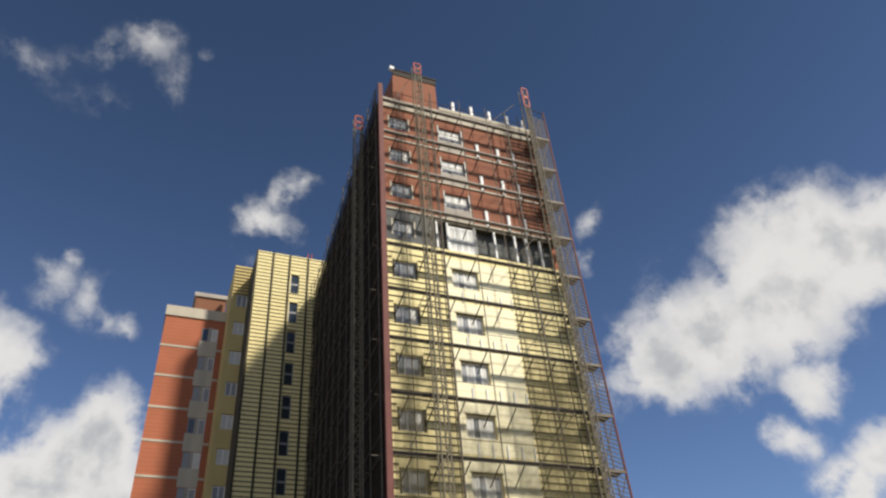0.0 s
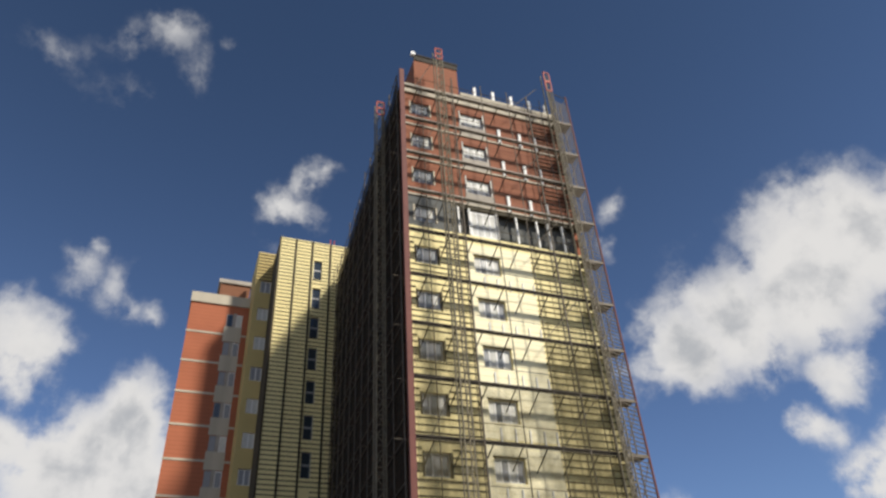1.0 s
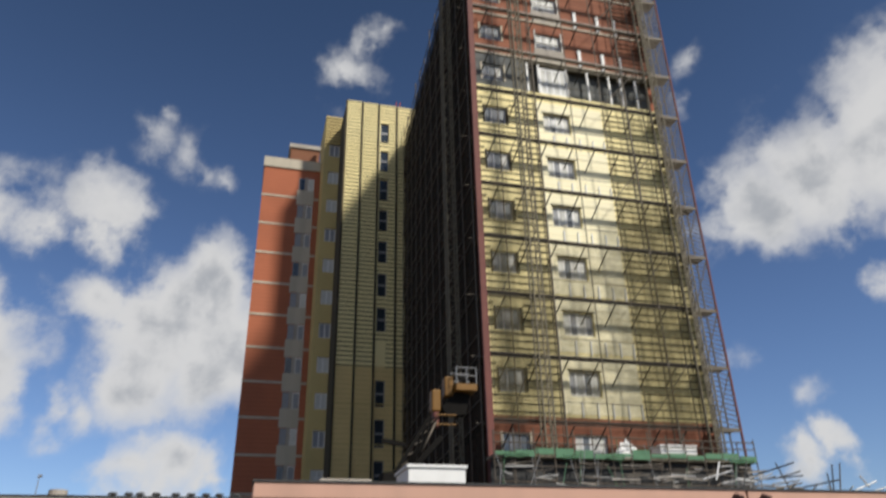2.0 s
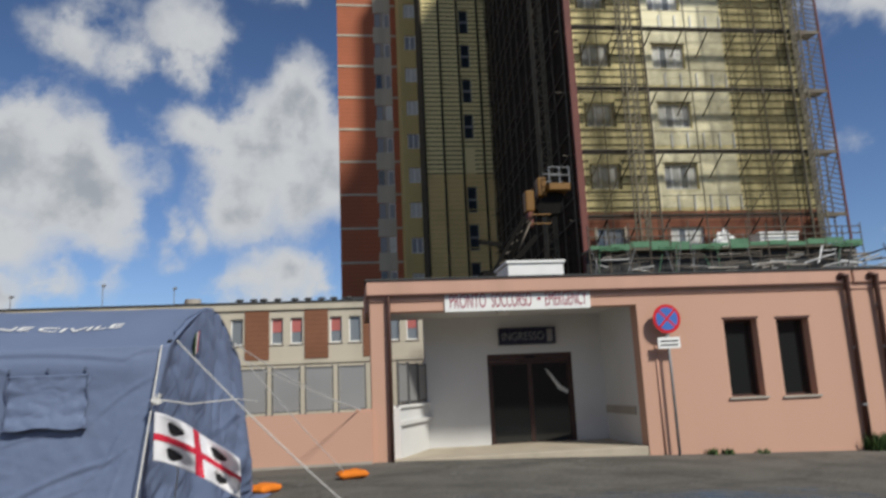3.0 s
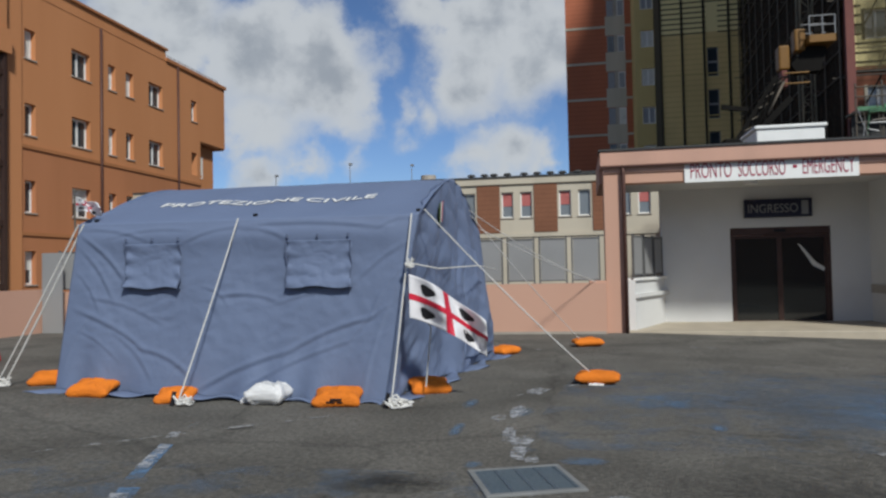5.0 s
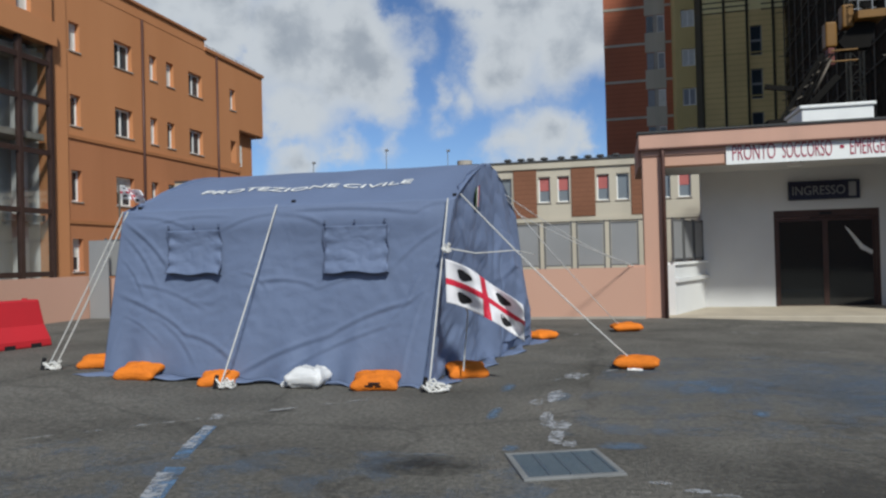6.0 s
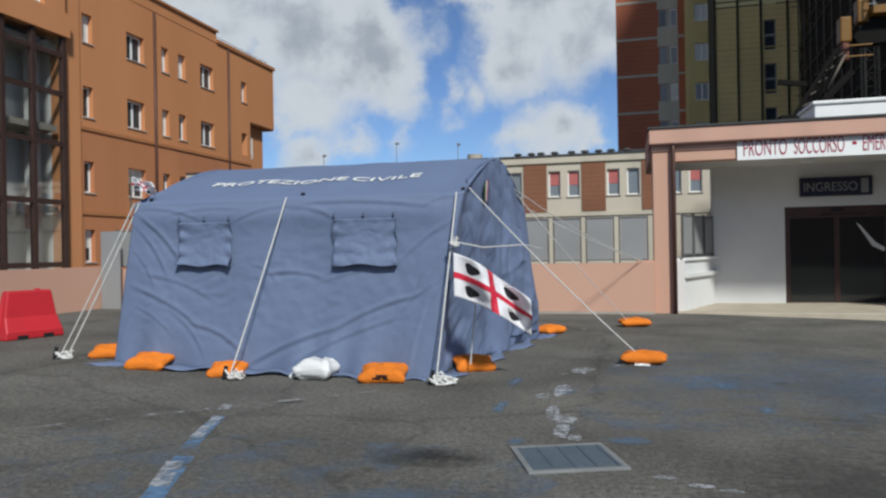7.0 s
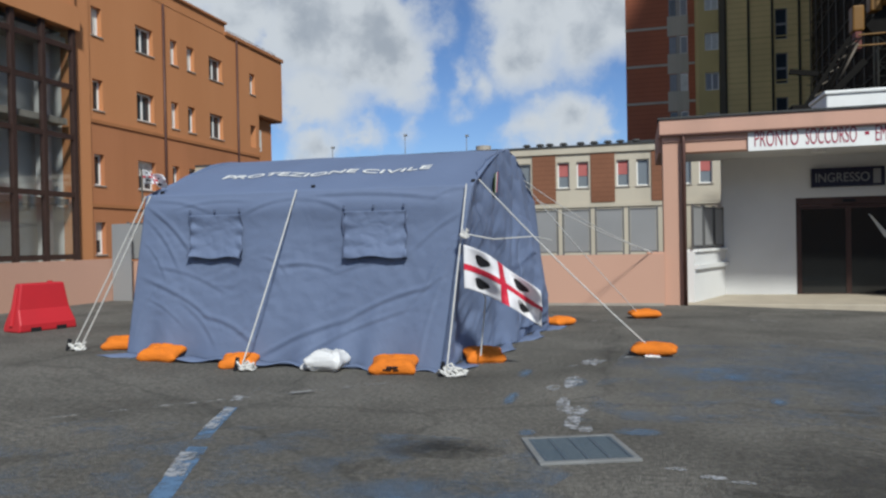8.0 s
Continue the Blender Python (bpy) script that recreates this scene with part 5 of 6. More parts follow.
# netted scaffold on the shaded side, its shade put into the net colour
ns = thing("netted_scaffold", "netted scaffold along the shaded tower side, its net coloured dark for that shade", "scaffold")
NX = 11.38


def side_x(y):
    """The shaded side runs slightly away from the yard."""
    return NX + 1.6 * (y - 35.0) / 26.2


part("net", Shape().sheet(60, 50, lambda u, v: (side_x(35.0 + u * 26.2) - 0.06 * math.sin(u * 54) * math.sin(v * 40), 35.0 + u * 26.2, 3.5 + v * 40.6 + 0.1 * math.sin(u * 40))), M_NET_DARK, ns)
for i in range(12):
    y = 35.0 + i * 2.38
    x = side_x(y)
    part("standard", Shape().bar((x - 0.09, y, 3.5), (x - 0.09, y, 44.6 + (i % 3) * 0.5), 0.045, 5), M_STEEL, ns)
    for k, z in enumerate(PL):
        part("putlog", Shape().bar((x - 0.40 - 0.12 * ((i + k) % 3), y, z - 0.1), (x + 0.1, y, z - 0.1), 0.03, 5), M_STEEL, ns)
for z in PL:
    part("deck", Shape().prism([(side_x(35.0) + 0.12, 35.0), (side_x(35.0) + 0.55, 35.0), (side_x(61.2) + 0.55, 61.2), (side_x(61.2) + 0.12, 61.2)], 2, z, z + 0.06), M_DECK, ns)
    for dz in (0.0, 1.1):
        part("ledger", Shape().bar((side_x(35.0) - 0.1, 35.0, z + dz), (side_x(61.2) - 0.1, 61.2, z + dz), 0.035, 5), M_STEEL, ns)
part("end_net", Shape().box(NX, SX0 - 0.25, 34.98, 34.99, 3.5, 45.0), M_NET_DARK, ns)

# ---------- cream stair tower behind ----------
ct = thing("cream_tower", "cream battened stair tower behind the scaffold", "building")
CY, CX0, CX1, CT = 61.5, 6.95, 15.0, 48.3
ch = [(10.50, 11.36, 43.6 - 3.4 * i, 45.95 - 3.4 * i) for i in range(11)]
part("front_wall", wall_x(Shape(), CX0, CX1, CY, CY + 0.3, 20.0, CT, [h for h in ch if h[2] > 20]), M_CREAM, ct)
part("lower_wall", wall_x(Shape(), CX0, CX1, CY, CY + 0.3, -0.7, 20.0, [h for h in ch if h[3] < 20]), M_TAN, ct, "plain ochre lower wall")
part("side_wall", Shape().box(CX0, CX0 + 0.3, CY + 0.31, 66.4, -0.7, CT), M_BATTEN, ct)
for h in ch:
    window(ct, "y", CY, h[0], h[1], h[2], h[3], panes=1, depth=0.15, t=0.08, frame_mat=M_GREY_FRAME, pane_mat=M_GLASS, sill=False)
    part("transom", Shape().box(h[0] + 0.08, h[1] - 0.08, CY + 0.14, CY + 0.2, (h[2] + h[3]) / 2 - 0.09, (h[2] + h[3]) / 2 + 0.09), M_GREY_FRAME, ct)
for z in (3.0, 6.4, 9.8, 13.2, 16.6):
    part("wall_joint", Shape().box(CX0 + 0.05, CX1, CY - 0.012, CY - 0.002, z, z + 0.09), M_OLIVE, ct)
for k in range(100):
    z = CT - 0.25 - k * 0.42
    blocked = any(h[2] - 0.05 < z < h[3] + 0.05 for h in ch)
    for a, b in (((CX0, 10.45), (11.36, CX1)) if blocked else ((CX0, CX1),)):
        part("batten", Shape().box(a, b, CY - 0.03, CY - 0.004, z, z + (0.09 if z > 19.5 else 0.05)), M_BATTEN if z > 19.5 else M_OLIVE, ct)
for x in (CX0 - 0.12, 8.5, 10.2, 12.1):
    part("vertical_strip", Shape().box(x, x + 0.17, CY - 0.09, CY - 0.003, 3, CT - 0.05), M_BATTEN, ct)
for x in (12.3, 12.7):
    part("roof_pole", Shape().bar((x, CY + 1, CT), (x, CY + 1, CT + 1.4), 0.05, 6), M_RED_PAINT, ct)

mb = thing("ochre_wing", "narrow ochre wing with small white windows", "building")
mh = [(5.85, 6.95, 44.42 - 3.4 * i, 45.92 - 3.4 * i) for i in range(11)]
part("front_wall", wall_x(Shape(), 5.32, 7.6, 66.5, 66.8, -0.7, 49.6, mh), M_OLIVE, mb)
for i, h in enumerate(mh):
    window(mb, "y", 66.5, h[0], h[1], h[2], h[3], panes=2, depth=0.12, t=0.09, pane_mat=M_CURTAIN, blind=0.9 if i % 3 else 0, sill=False)
sh = Shape()
for k in range(9):
    z = 49.3 - k * 0.42
    sh.box(5.32, 7.6, 66.43, 66.496, z - 0.04, z + 0.04)
part("batten_cladding", sh, M_BATTEN, mb, kind="stuff")
part("side_wall", Shape().box(5.32, 5.6, 66.81, 72, 3, 49.6), M_OLIVE, mb)

bt = thing("brick_tower", "red brick tower block with pale concrete bands", "building")
BX0, BX1, BY, BT = -0.72, 5.31, 70.0, 45.6
part("front_wall", Shape().box(BX0, BX1, BY, BY + 14, -0.7, BT - 1.2), M_BRICK, bt)
part("top_band", Shape().box(BX0 - 0.1, BX1, BY - 0.15, BY + 14.1, BT - 1.2, BT), M_BEIGE, bt)
part("penthouse", Shape().box(2.0, 5.3, BY + 3, BY + 9, BT, 49.2), M_BRICK_DARK, bt)
part("penthouse_cap", Shape().box(1.8, 5.4, BY + 2.8, BY + 9.2, 49.2, 49.7), M_CONCRETE, bt)
for i in range(12):
    z = 40.85 - 3.4 * i
    part("band", Shape().box(BX0 - 0.04, BX1, BY - 0.05, BY - 0.004, z - 0.10, z + 0.12), M_BEIGE, bt)
    part("concrete_panel", Shape().box(2.95, 4.75, BY - 0.10, BY - 0.055, z - 0.85, z + 0.95), M_BEIGE, bt)
    part("mullion_panel", Shape().box(3.75, 4.05, BY - 0.08, BY - 0.004, z + 0.85, z + 2.65), M_CONCRETE, bt)
    wd = part("window", Shape().box(3.1, 3.74, BY - 0.03, BY - 0.004, z + 0.9, z + 2.5), M_GREY_FRAME, bt)
    part("pane", Shape().box(3.16, 3.68, BY - 0.045, BY - 0.031, z + 1.0, z + 2.4), M_CURTAIN if i % 3 else M_GLASS, wd)
    wd = part("window", Shape().box(4.06, 4.7, BY - 0.03, BY - 0.004, z + 0.9, z + 2.5), M_WHITE, bt)
    part("pane", Shape().box(4.12, 4.64, BY - 0.045, BY - 0.031, z + 1.0, z + 2.4), M_CURTAIN if i % 4 else M_SHUTTER, wd)

# ---------- civil protection tent ----------
tent = thing("relief_tent", "blue-grey ridge tent pitched on the asphalt", "tent")
FBL, FBR = Vector((-5.68, 8.36, gz(-5.68))), Vector((-2.0, 8.30, 0.0))
FEL, FER = Vector((-5.42, 8.42, 1.86)), Vector((-1.64, 8.42, 1.85))
BEL, BER = Vector((-5.75, 12.0, 1.86)), Vector((-1.52, 11.95, 1.85))
BBL, BBR = Vector((-6.2, 12.2, gz(-6.2))), Vector((-1.35, 12.1, 0.0))
RL, RR = Vector((-5.28, 10.2, 2.42)), Vector((-1.60, 10.2, 2.40))


def mix(a, b, t):
    return a + (b - a) * t


# creases of the slack wall: start (u, v), end (u, v), depth, width
LEFT_CREASES = [
    (0.02, 0.93, 0.17, 0.66, 0.030, 0.016),
    (0.02, 0.85, 0.14, 0.56, 0.024, 0.014),
    (0.01, 0.72, 0.10, 0.50, 0.018, 0.012),
    (0.04, 0.48, 0.26, 0.26, 0.026, 0.018),
    (0.26, 0.26, 0.42, 0.13, 0.026, 0.018),
    (0.08, 0.56, 0.30, 0.41, 0.016, 0.016),
    (0.16, 0.35, 0.30, 0.10, 0.018, 0.016),
    (0.02, 0.12, 0.07, 0.42, 0.018, 0.014),
    (0.05, 0.36, 0.18, 0.20, 0.014, 0.012),
    (0.35, 0.05, 0.44, 0.30, 0.014, 0.014),
]
RIGHT_CREASES = [
    (0.46, 0.05, 0.70, 0.26, 0.030, 0.020),
    (0.70, 0.26, 0.92, 0.45, 0.028, 0.018),
    (0.92, 0.45, 0.99, 0.74, 0.022, 0.014),
    (0.59, 0.06, 0.87, 0.32, 0.020, 0.016),
    (0.87, 0.32, 0.97, 0.52, 0.018, 0.014),
    (0.86, 0.64, 0.99, 0.86, 0.022, 0.016),
    (0.48, 0.57, 0.64, 0.54, 0.020, 0.016),
    (0.42, 0.62, 0.50, 0.52, 0.014, 0.012),
    (0.94, 0.02, 0.97, 0.56, 0.020, 0.016),
    (0.64, 0.52, 0.84, 0.60, 0.012, 0.014),
]
EAVE_CREASES = [
    (0.51, 0.95, 0.64, 0.89, 0.020, 0.016),
    (0.53, 0.97, 0.90, 0.94, 0.024, 0.016),
    (0.90, 0.94, 0.99, 0.98, 0.018, 0.014),
    (0.34, 0.88, 0.50, 0.96, 0.016, 0.014),
    (0.12, 0.92, 0.34, 0.95, 0.014, 0.012),
    (0.02, 0.97, 0.22, 0.90, 0.018, 0.014),
]


def crease(u, v):
    d = 0.0
    for a, b, c, e, amp, w_ in LEFT_CREASES + RIGHT_CREASES + EAVE_CREASES:
        w_ *= 0.75
        du, dv = (c - a) * 2.0, e - b
        q = ((u - a) * 2.0 * du + (v - b) * dv) / (du * du + dv * dv)
        if -0.15 < q < 1.15:
            # distance across the crease, bowed a little along its run
            s = (((u - a) * 2.0) * dv - (v - b) * du) / math.hypot(du, dv) + 0.02 * math.sin(q * 3.1)
            if abs(s) < 0.12:
                fade = min(1.0, (q + 0.15) / 0.3, (1.15 - q) / 0.3)
                d += amp * fade * (math.exp(-(s / w_) ** 2) - 0.7 * math.exp(-((s - 1.8 * w_) / (1.3 * w_)) ** 2))
    return d


def front(u, v):
    p = mix(mix(FBL, FBR, u), mix(FEL, FER, u), v)
    hang = math.sin(math.pi * v)
    panel = (u - 0.5) / 0.5
    d = -0.05 * hang * (1 - panel * panel) + 0.05 * hang * math.exp(-((u - 0.47) / 0.10) ** 2)
    d += 0.035 * noise.noise((u * 5 + 3, v * 2.2, 1.0)) * hang
    d += 0.010 * hang * abs(noise.noise((u * 22 - v * 6, v * 9.0 + u * 8, 4.0)))
    d += 0.40 * crease(u, v) + 0.004 * (1 - abs(noise.noise((u * 16 + v * 7, v * 13 - u * 9, 6.0))) * 2.2) * hang
    # scalloped foot and rounded shoulder
    d += 0.035 * math.sin(u * 38 + 3 * math.sin(u * 9)) * (1 - v) ** 5
    d += 0.03 * math.exp(-((v - 0.95) / 0.09) ** 2) * (1 - v) * 14
    ease = min(1, 14 * u, 14 * (1 - u))
    return p + Vector((0, -d * (0.2 + 0.8 * ease), -0.02 * (1 - v) ** 8))


part("front_wall", Shape().sheet(230, 116, front), M_TENT, tent, smooth=True, solid=0.004)


def back(u, v):
    return mix(mix(BBR, BBL, u), mix(BER, BEL, u), v) + Vector((0, 0.06 * noise.noise((u * 5, v * 3, 9)), 0))


part("back_wall", Shape().sheet(40, 20, back), M_TENT, tent, smooth=True, solid=0.004)


def slope(u, v):
    p = mix(mix(FEL, FER, u), mix(RL, RR, u), v)
    p.z += (p.z - mix(FEL, FER, u).z) * (math.sin(v * math.pi / 2) / max(v, 1e-6) - 1) * 0.9
    sag = -0.045 * math.sin(math.pi * v) * (0.5 + 0.5 * math.sin(u * math.pi * 4 - 1.2) ** 2)
    rnd_ = 0.07 * math.exp(-v * 9)
    return p + Vector((0, 0, sag + 0.012 * noise.noise((u * 8, v * 4, 2)) - rnd_ * .2))


part("roof", Shape().sheet(90, 26, slope), M_TENT, tent, smooth=True, solid=0.004)
part("roof", Shape().sheet(60, 20, lambda u, v: mix(mix(BER, BEL, u), mix(RR, RL, u), v) + Vector((0, 0, 0.50 * (math.sin(v * math.pi / 2) - v)))), M_TENT, tent, smooth=True, solid=0.004)
for k in range(3):
    uu = (0.02, 0.515, 0.98)[k]
    part("roof_band", Shape().bar(slope(uu, 0.06) + Vector((0.03, -.004, .012)), slope(uu, 0.06) + Vector((0.07, -.004, .012)), 0.016, 6), M_BLACK, tent)


def gable(side):
    """The end wall: u runs front to back, v up; the top follows the roof line."""
    fb, bb, fe, be, rg = (FBR, BBR, FER, BER, RR) if side > 0 else (FBL, BBL, FEL, BEL, RL)

    def fn(u, v):
        base = mix(fb, bb, u)
        top = mix(fe, rg, u * 2) if u < 0.5 else mix(rg, be, u * 2 - 1)
        k2 = 1 - abs(2 * u - 1)
        top = top + Vector((0, 0, 0.495 * (math.sin(k2 * math.pi / 2) - k2)))
        p = mix(base, top, v)
        low = (1 - v) ** 0.7
        fold = 0.05 * math.sin(u * 24 + 5 * v + 3.5 * noise.noise((u * 3, v * 2, 5))) * low + 0.10 * noise.noise((u * 4, v * 2.5, 8)) + 0.055 * abs(noise.noise((u * 9 + v * 3, v * 5 - u * 4, 2))) + 0.03 * abs(noise.noise((u * 19 - v * 8, v * 9, 6))) * low
        bulge = 0.09 * math.exp(-((u - 0.80) / 0.15) ** 2 - ((v - 0.30) / 0.2) ** 2) - 0.07 * math.exp(-((u - 0.82) / 0.12) ** 2 - ((v - 0.62) / 0.12) ** 2)
        e = min(1, 10 * u, 10 * (1 - u))
        return p + Vector((side * (fold * e + bulge), 0, 0))
    return fn


part("end_wall", Shape().sheet(150, 90, gable(1)), M_TENT, tent, smooth=True, solid=0.004)
part("end_wall", Shape().sheet(50, 24, gable(-1)), M_TENT, tent, smooth=True, solid=0.004)


def drape(u, v):
    """The gathered door cloth bulging out of the end wall."""
    p = gable(1)(0.60 + 0.34 * u, 0.06 + 0.62 * v)
    puff = math.sin(math.pi * min(1, u * 1.02)) ** 0.6 * (0.025 + 0.06 * math.sin(math.pi * v) ** 1.3 * (1.25 - v))
    return p + Vector((puff + 0.035 * noise.noise((u * 6 - v * 3, v * 6 + u * 2, 11)) * math.sin(math.pi * u), 0.03 * math.sin(v * 9), 0))


part("door_drape", Shape().sheet(60, 60, drape), M_TENT, tent, "loose gathered door drape", smooth=True, solid=0.006)
part("end_badge", Shape().sheet(12, 12, lambda u, v: drape(0.62 + 0.26 * (u - 0.5) * math.sqrt(max(0.02, 1 - (2 * v - 1) ** 2)), 0.86 + 0.20 * (v - 0.5)) + Vector((0.012, 0, 0))), M_WHITE, tent, "round white printed badge", smooth=True, solid=0.003)
part("ground_skirt", Shape().sheet(80, 3, lambda u, v: mix(FBL, FBR, u) + Vector((-0.32 * v * (1 - u) ** 6, -0.02 - 0.20 * v * (0.6 + 0.4 * math.sin(u * 31)), 0.02 - 0.012 * v + 0.012 * math.sin(u * 60)))), M_TENT, tent, smooth=True, solid=0.004)
part("ground_skirt", Shape().sheet(50, 3, lambda u, v: mix(FBR, BBR, u) + Vector((0.02 + 0.26 * v * (0.6 + 0.4 * math.sin(u * 21)), 0, 0.02 - 0.01 * v + 0.012 * math.sin(u * 40)))), M_TENT, tent, smooth=True, solid=0.004)
# rolled window flaps on the long wall
def front_at(x, v):
    """The point of the long wall at a given x and height share."""
    a, b = FBL.x + (FEL.x - FBL.x) * v, FBR.x + (FER.x - FBR.x) * v
    return front((x - a) / (b - a), v)


for u0, u1 in ((-4.84, -4.20), (-3.02, -2.33)):
    def flap(u, v):
        p = front_at(u0 + (u1 - u0) * u, 0.87 - 0.26 * v)
        side_ = abs(2 * u - 1) ** 3
        d = 0.016 + 0.050 * v ** 3 + 0.014 * abs(noise.noise((u * 4 + u0 * 9, v * 4, 3))) + 0.014 * side_ * math.sin(v * 19 + u0) + 0.004 * abs(noise.noise((u * 9 + u0, v * 11, 7)))
        return p + Vector((0.010 * side_ * math.sin(v * 15 + 2 * u0), -d, 0.012 * math.sin(u * 9 + u0 * 5) * v))
    fl = part("window_flap", Shape().sheet(48, 40, flap), M_TENT, tent, "loose cloth window flap", smooth=True, solid=0.006)
    # dark strip paints the shadow beneath the flap's loose edge
    part("flap_shade_strip", Shape().sheet(26, 2, lambda u, v: flap(u, 1.0) + Vector((0, 0.10 * v, -0.004))), M_TENT_DARK, fl)
    for uu in (0.03, 0.5, 0.97):
        p = front_at(u0 + (u1 - u0) * uu, 0.895)
        part("toggle", Shape().bar(p + Vector((0, -0.03, -0.018)), p + Vector((0, -0.03, 0.018)), 0.012, 6), M_TENT_DARK, fl)
    for uu in (0.0, 1.0):
        part("tie_cord", Shape().line([flap(uu, t) + Vector((0, -0.012, 0)) for t in (0, .25, .5, .75, 1)], 0.007, 5), M_TENT_DARK, fl)

# lettering on the roof slope
e1 = (FER - FEL).normalized()
e2 = (mix(RL, RR, .5) - mix(FEL, FER, .5)).normalized()
e3 = e1.cross(e2)
for txt, x0, wd in (("PROTEZIONE", -4.80, 1.68), ("CIVILE", -3.05, 0.80)):
    u = (x0 - FEL.x) / (FER.x - FEL.x)
    lt = letters("lettering", txt, 0.20, M_WHITE, tent, Matrix(), wd, extrude=0.002, label="white capitals", bold=0.001)
    slope_len = (RL - FEL).length
    for vx in lt.data.vertices:
        q = slope((x0 + vx.co.x - FEL.x) / (FER.x - FEL.x), 0.28 + vx.co.y / slope_len)
        vx.co = q + e3 * (0.012 + vx.co.z)
# small tricolour badge by the gable
for k, mm in enumerate((M_LEAF, M_WHITE, M_RED_PRINT)):
    yb = 9.35 + 0.06 * k
    part("badge_stripe", Shape().sheet(1, 1, lambda u, v: gable(1)((yb + 0.06 * u - 8.3) / 3.8, 0.80 + 0.10 * v) + Vector((0.035, 0, 0))), mm, tent, solid=0.003)
part("badge_print", Shape().sheet(4, 4, lambda u, v: gable(1)(0.30 + 0.06 * u, 0.78 + 0.12 * v) + Vector((0.02, 0, 0))), M_TENT_DARK, tent, solid=0.003)


# ---------- guy ropes, stakes ----------
def rope(a, b, sag=0.02, r=0.010):
    a, b = Vector(a) + Vector((0, -0.02, 0)), Vector(b)
    pts = [mix(a, b, t / 10) - Vector((0, 0, sag * 4 * (t / 10) * (1 - t / 10))) for t in range(11)]
    return Shape().line(pts, r, 6)


def coil(sh, c, r, turns, seed):
    rn = random.Random(seed)
    pts = []
    for i in range(turns * 10):
        t = i / 10 * 2 * math.pi
        rr_ = r * (0.6 + 0.5 * rn.random())
        pts.append(Vector(c) + Vector((rr_ * math.cos(t), rr_ * 0.7 * math.sin(t), 0.015 + 0.10 * abs(math.sin(t * 0.37 + seed)) * rn.random())))
    return sh.line(pts, 0.011, 5)


GUY = [
    ("front corner", FER + Vector((-0.06, -0.03, 0.0)), (-1.86, 8.06, 0.02), True),
    ("front middle", slope(0.498, 0.0) + Vector((0, -0.03, 0.02)), (-4.02, 8.0, 0.02), True),
    ("far corner", FEL + Vector((0.02, -0.02, 0.0)), (-6.50, 8.45, gz(-6.5) + 0.02), True),
    ("end near", slope(1.0, 0.05) + Vector((0.02, 0.1, 0.03)), (0.02, 9.62, 0.10), False),
    ("end ridge", RR + Vector((0.0, 1.2, -0.30)), (-0.10, 13.3, 0.12), False),
    ("to wall", BER + Vector((0.03, 0.0, 0.02)), (0.22, 15.66, 1.0), False),
    ("slack", RR + Vector((0.02, 1.0, -0.28)), (0.2, 15.66, 1.02), False),
]
for i, (nm, a, b, stake) in enumerate(GUY):
    gy = thing("guy_rope", "taut white guy rope pegged to the ground" if stake else "white guy rope stretched from the tent eave", "rope", "tent guy ropes")
    part("line", rope(a, b, 0.02 if stake else 0.10 if i == 6 else 0.04, 0.008 if i < 4 else 0.006), M_ROPE, gy)
    if stake:
        sx, sy, sz = b
        part("knot", coil(Shape(), (sx + 0.07, sy, sz - 0.02), 0.10 if i else 0.13, 4, i + 3), M_ROPE, gy, "loose coil of spare rope")
        part("stake", Shape().bar((sx - 0.05, sy - 0.03, sz - 0.03), (sx - 0.02, sy - 0.02, sz + 0.12), 0.022, 6), M_BLACK, gy)
        if i == 2:
            part("line", rope(a + Vector((0.04, 0.03, 0)), Vector(b) + Vector((0.06, 0.05, 0)), 0.03), M_ROPE, gy)
part("knot", coil(Shape(), (-1.70, 8.24, 1.30), 0.045, 3, 9), M_ROPE, bpy.data.objects["guy_rope"], "white bow knot")
tie = thing("tie_line", "thin white cord strung across the tent end", "rope")
part("cord", Shape().line([(-1.72, 8.3, 1.36), (-1.5, 8.7, 1.30), (-1.3, 10.2, 1.33), (-1.25, 11.7, 1.28)], 0.008, 5), M_ROPE, tie)
part("cord", Shape().line([(-1.66, 8.5, 0.95), (-1.58, 8.62, 0.7), (-1.62, 8.66, 0.4), (-1.66, 8.7, 0.1)], 0.009, 5), M_ROPE, tie)

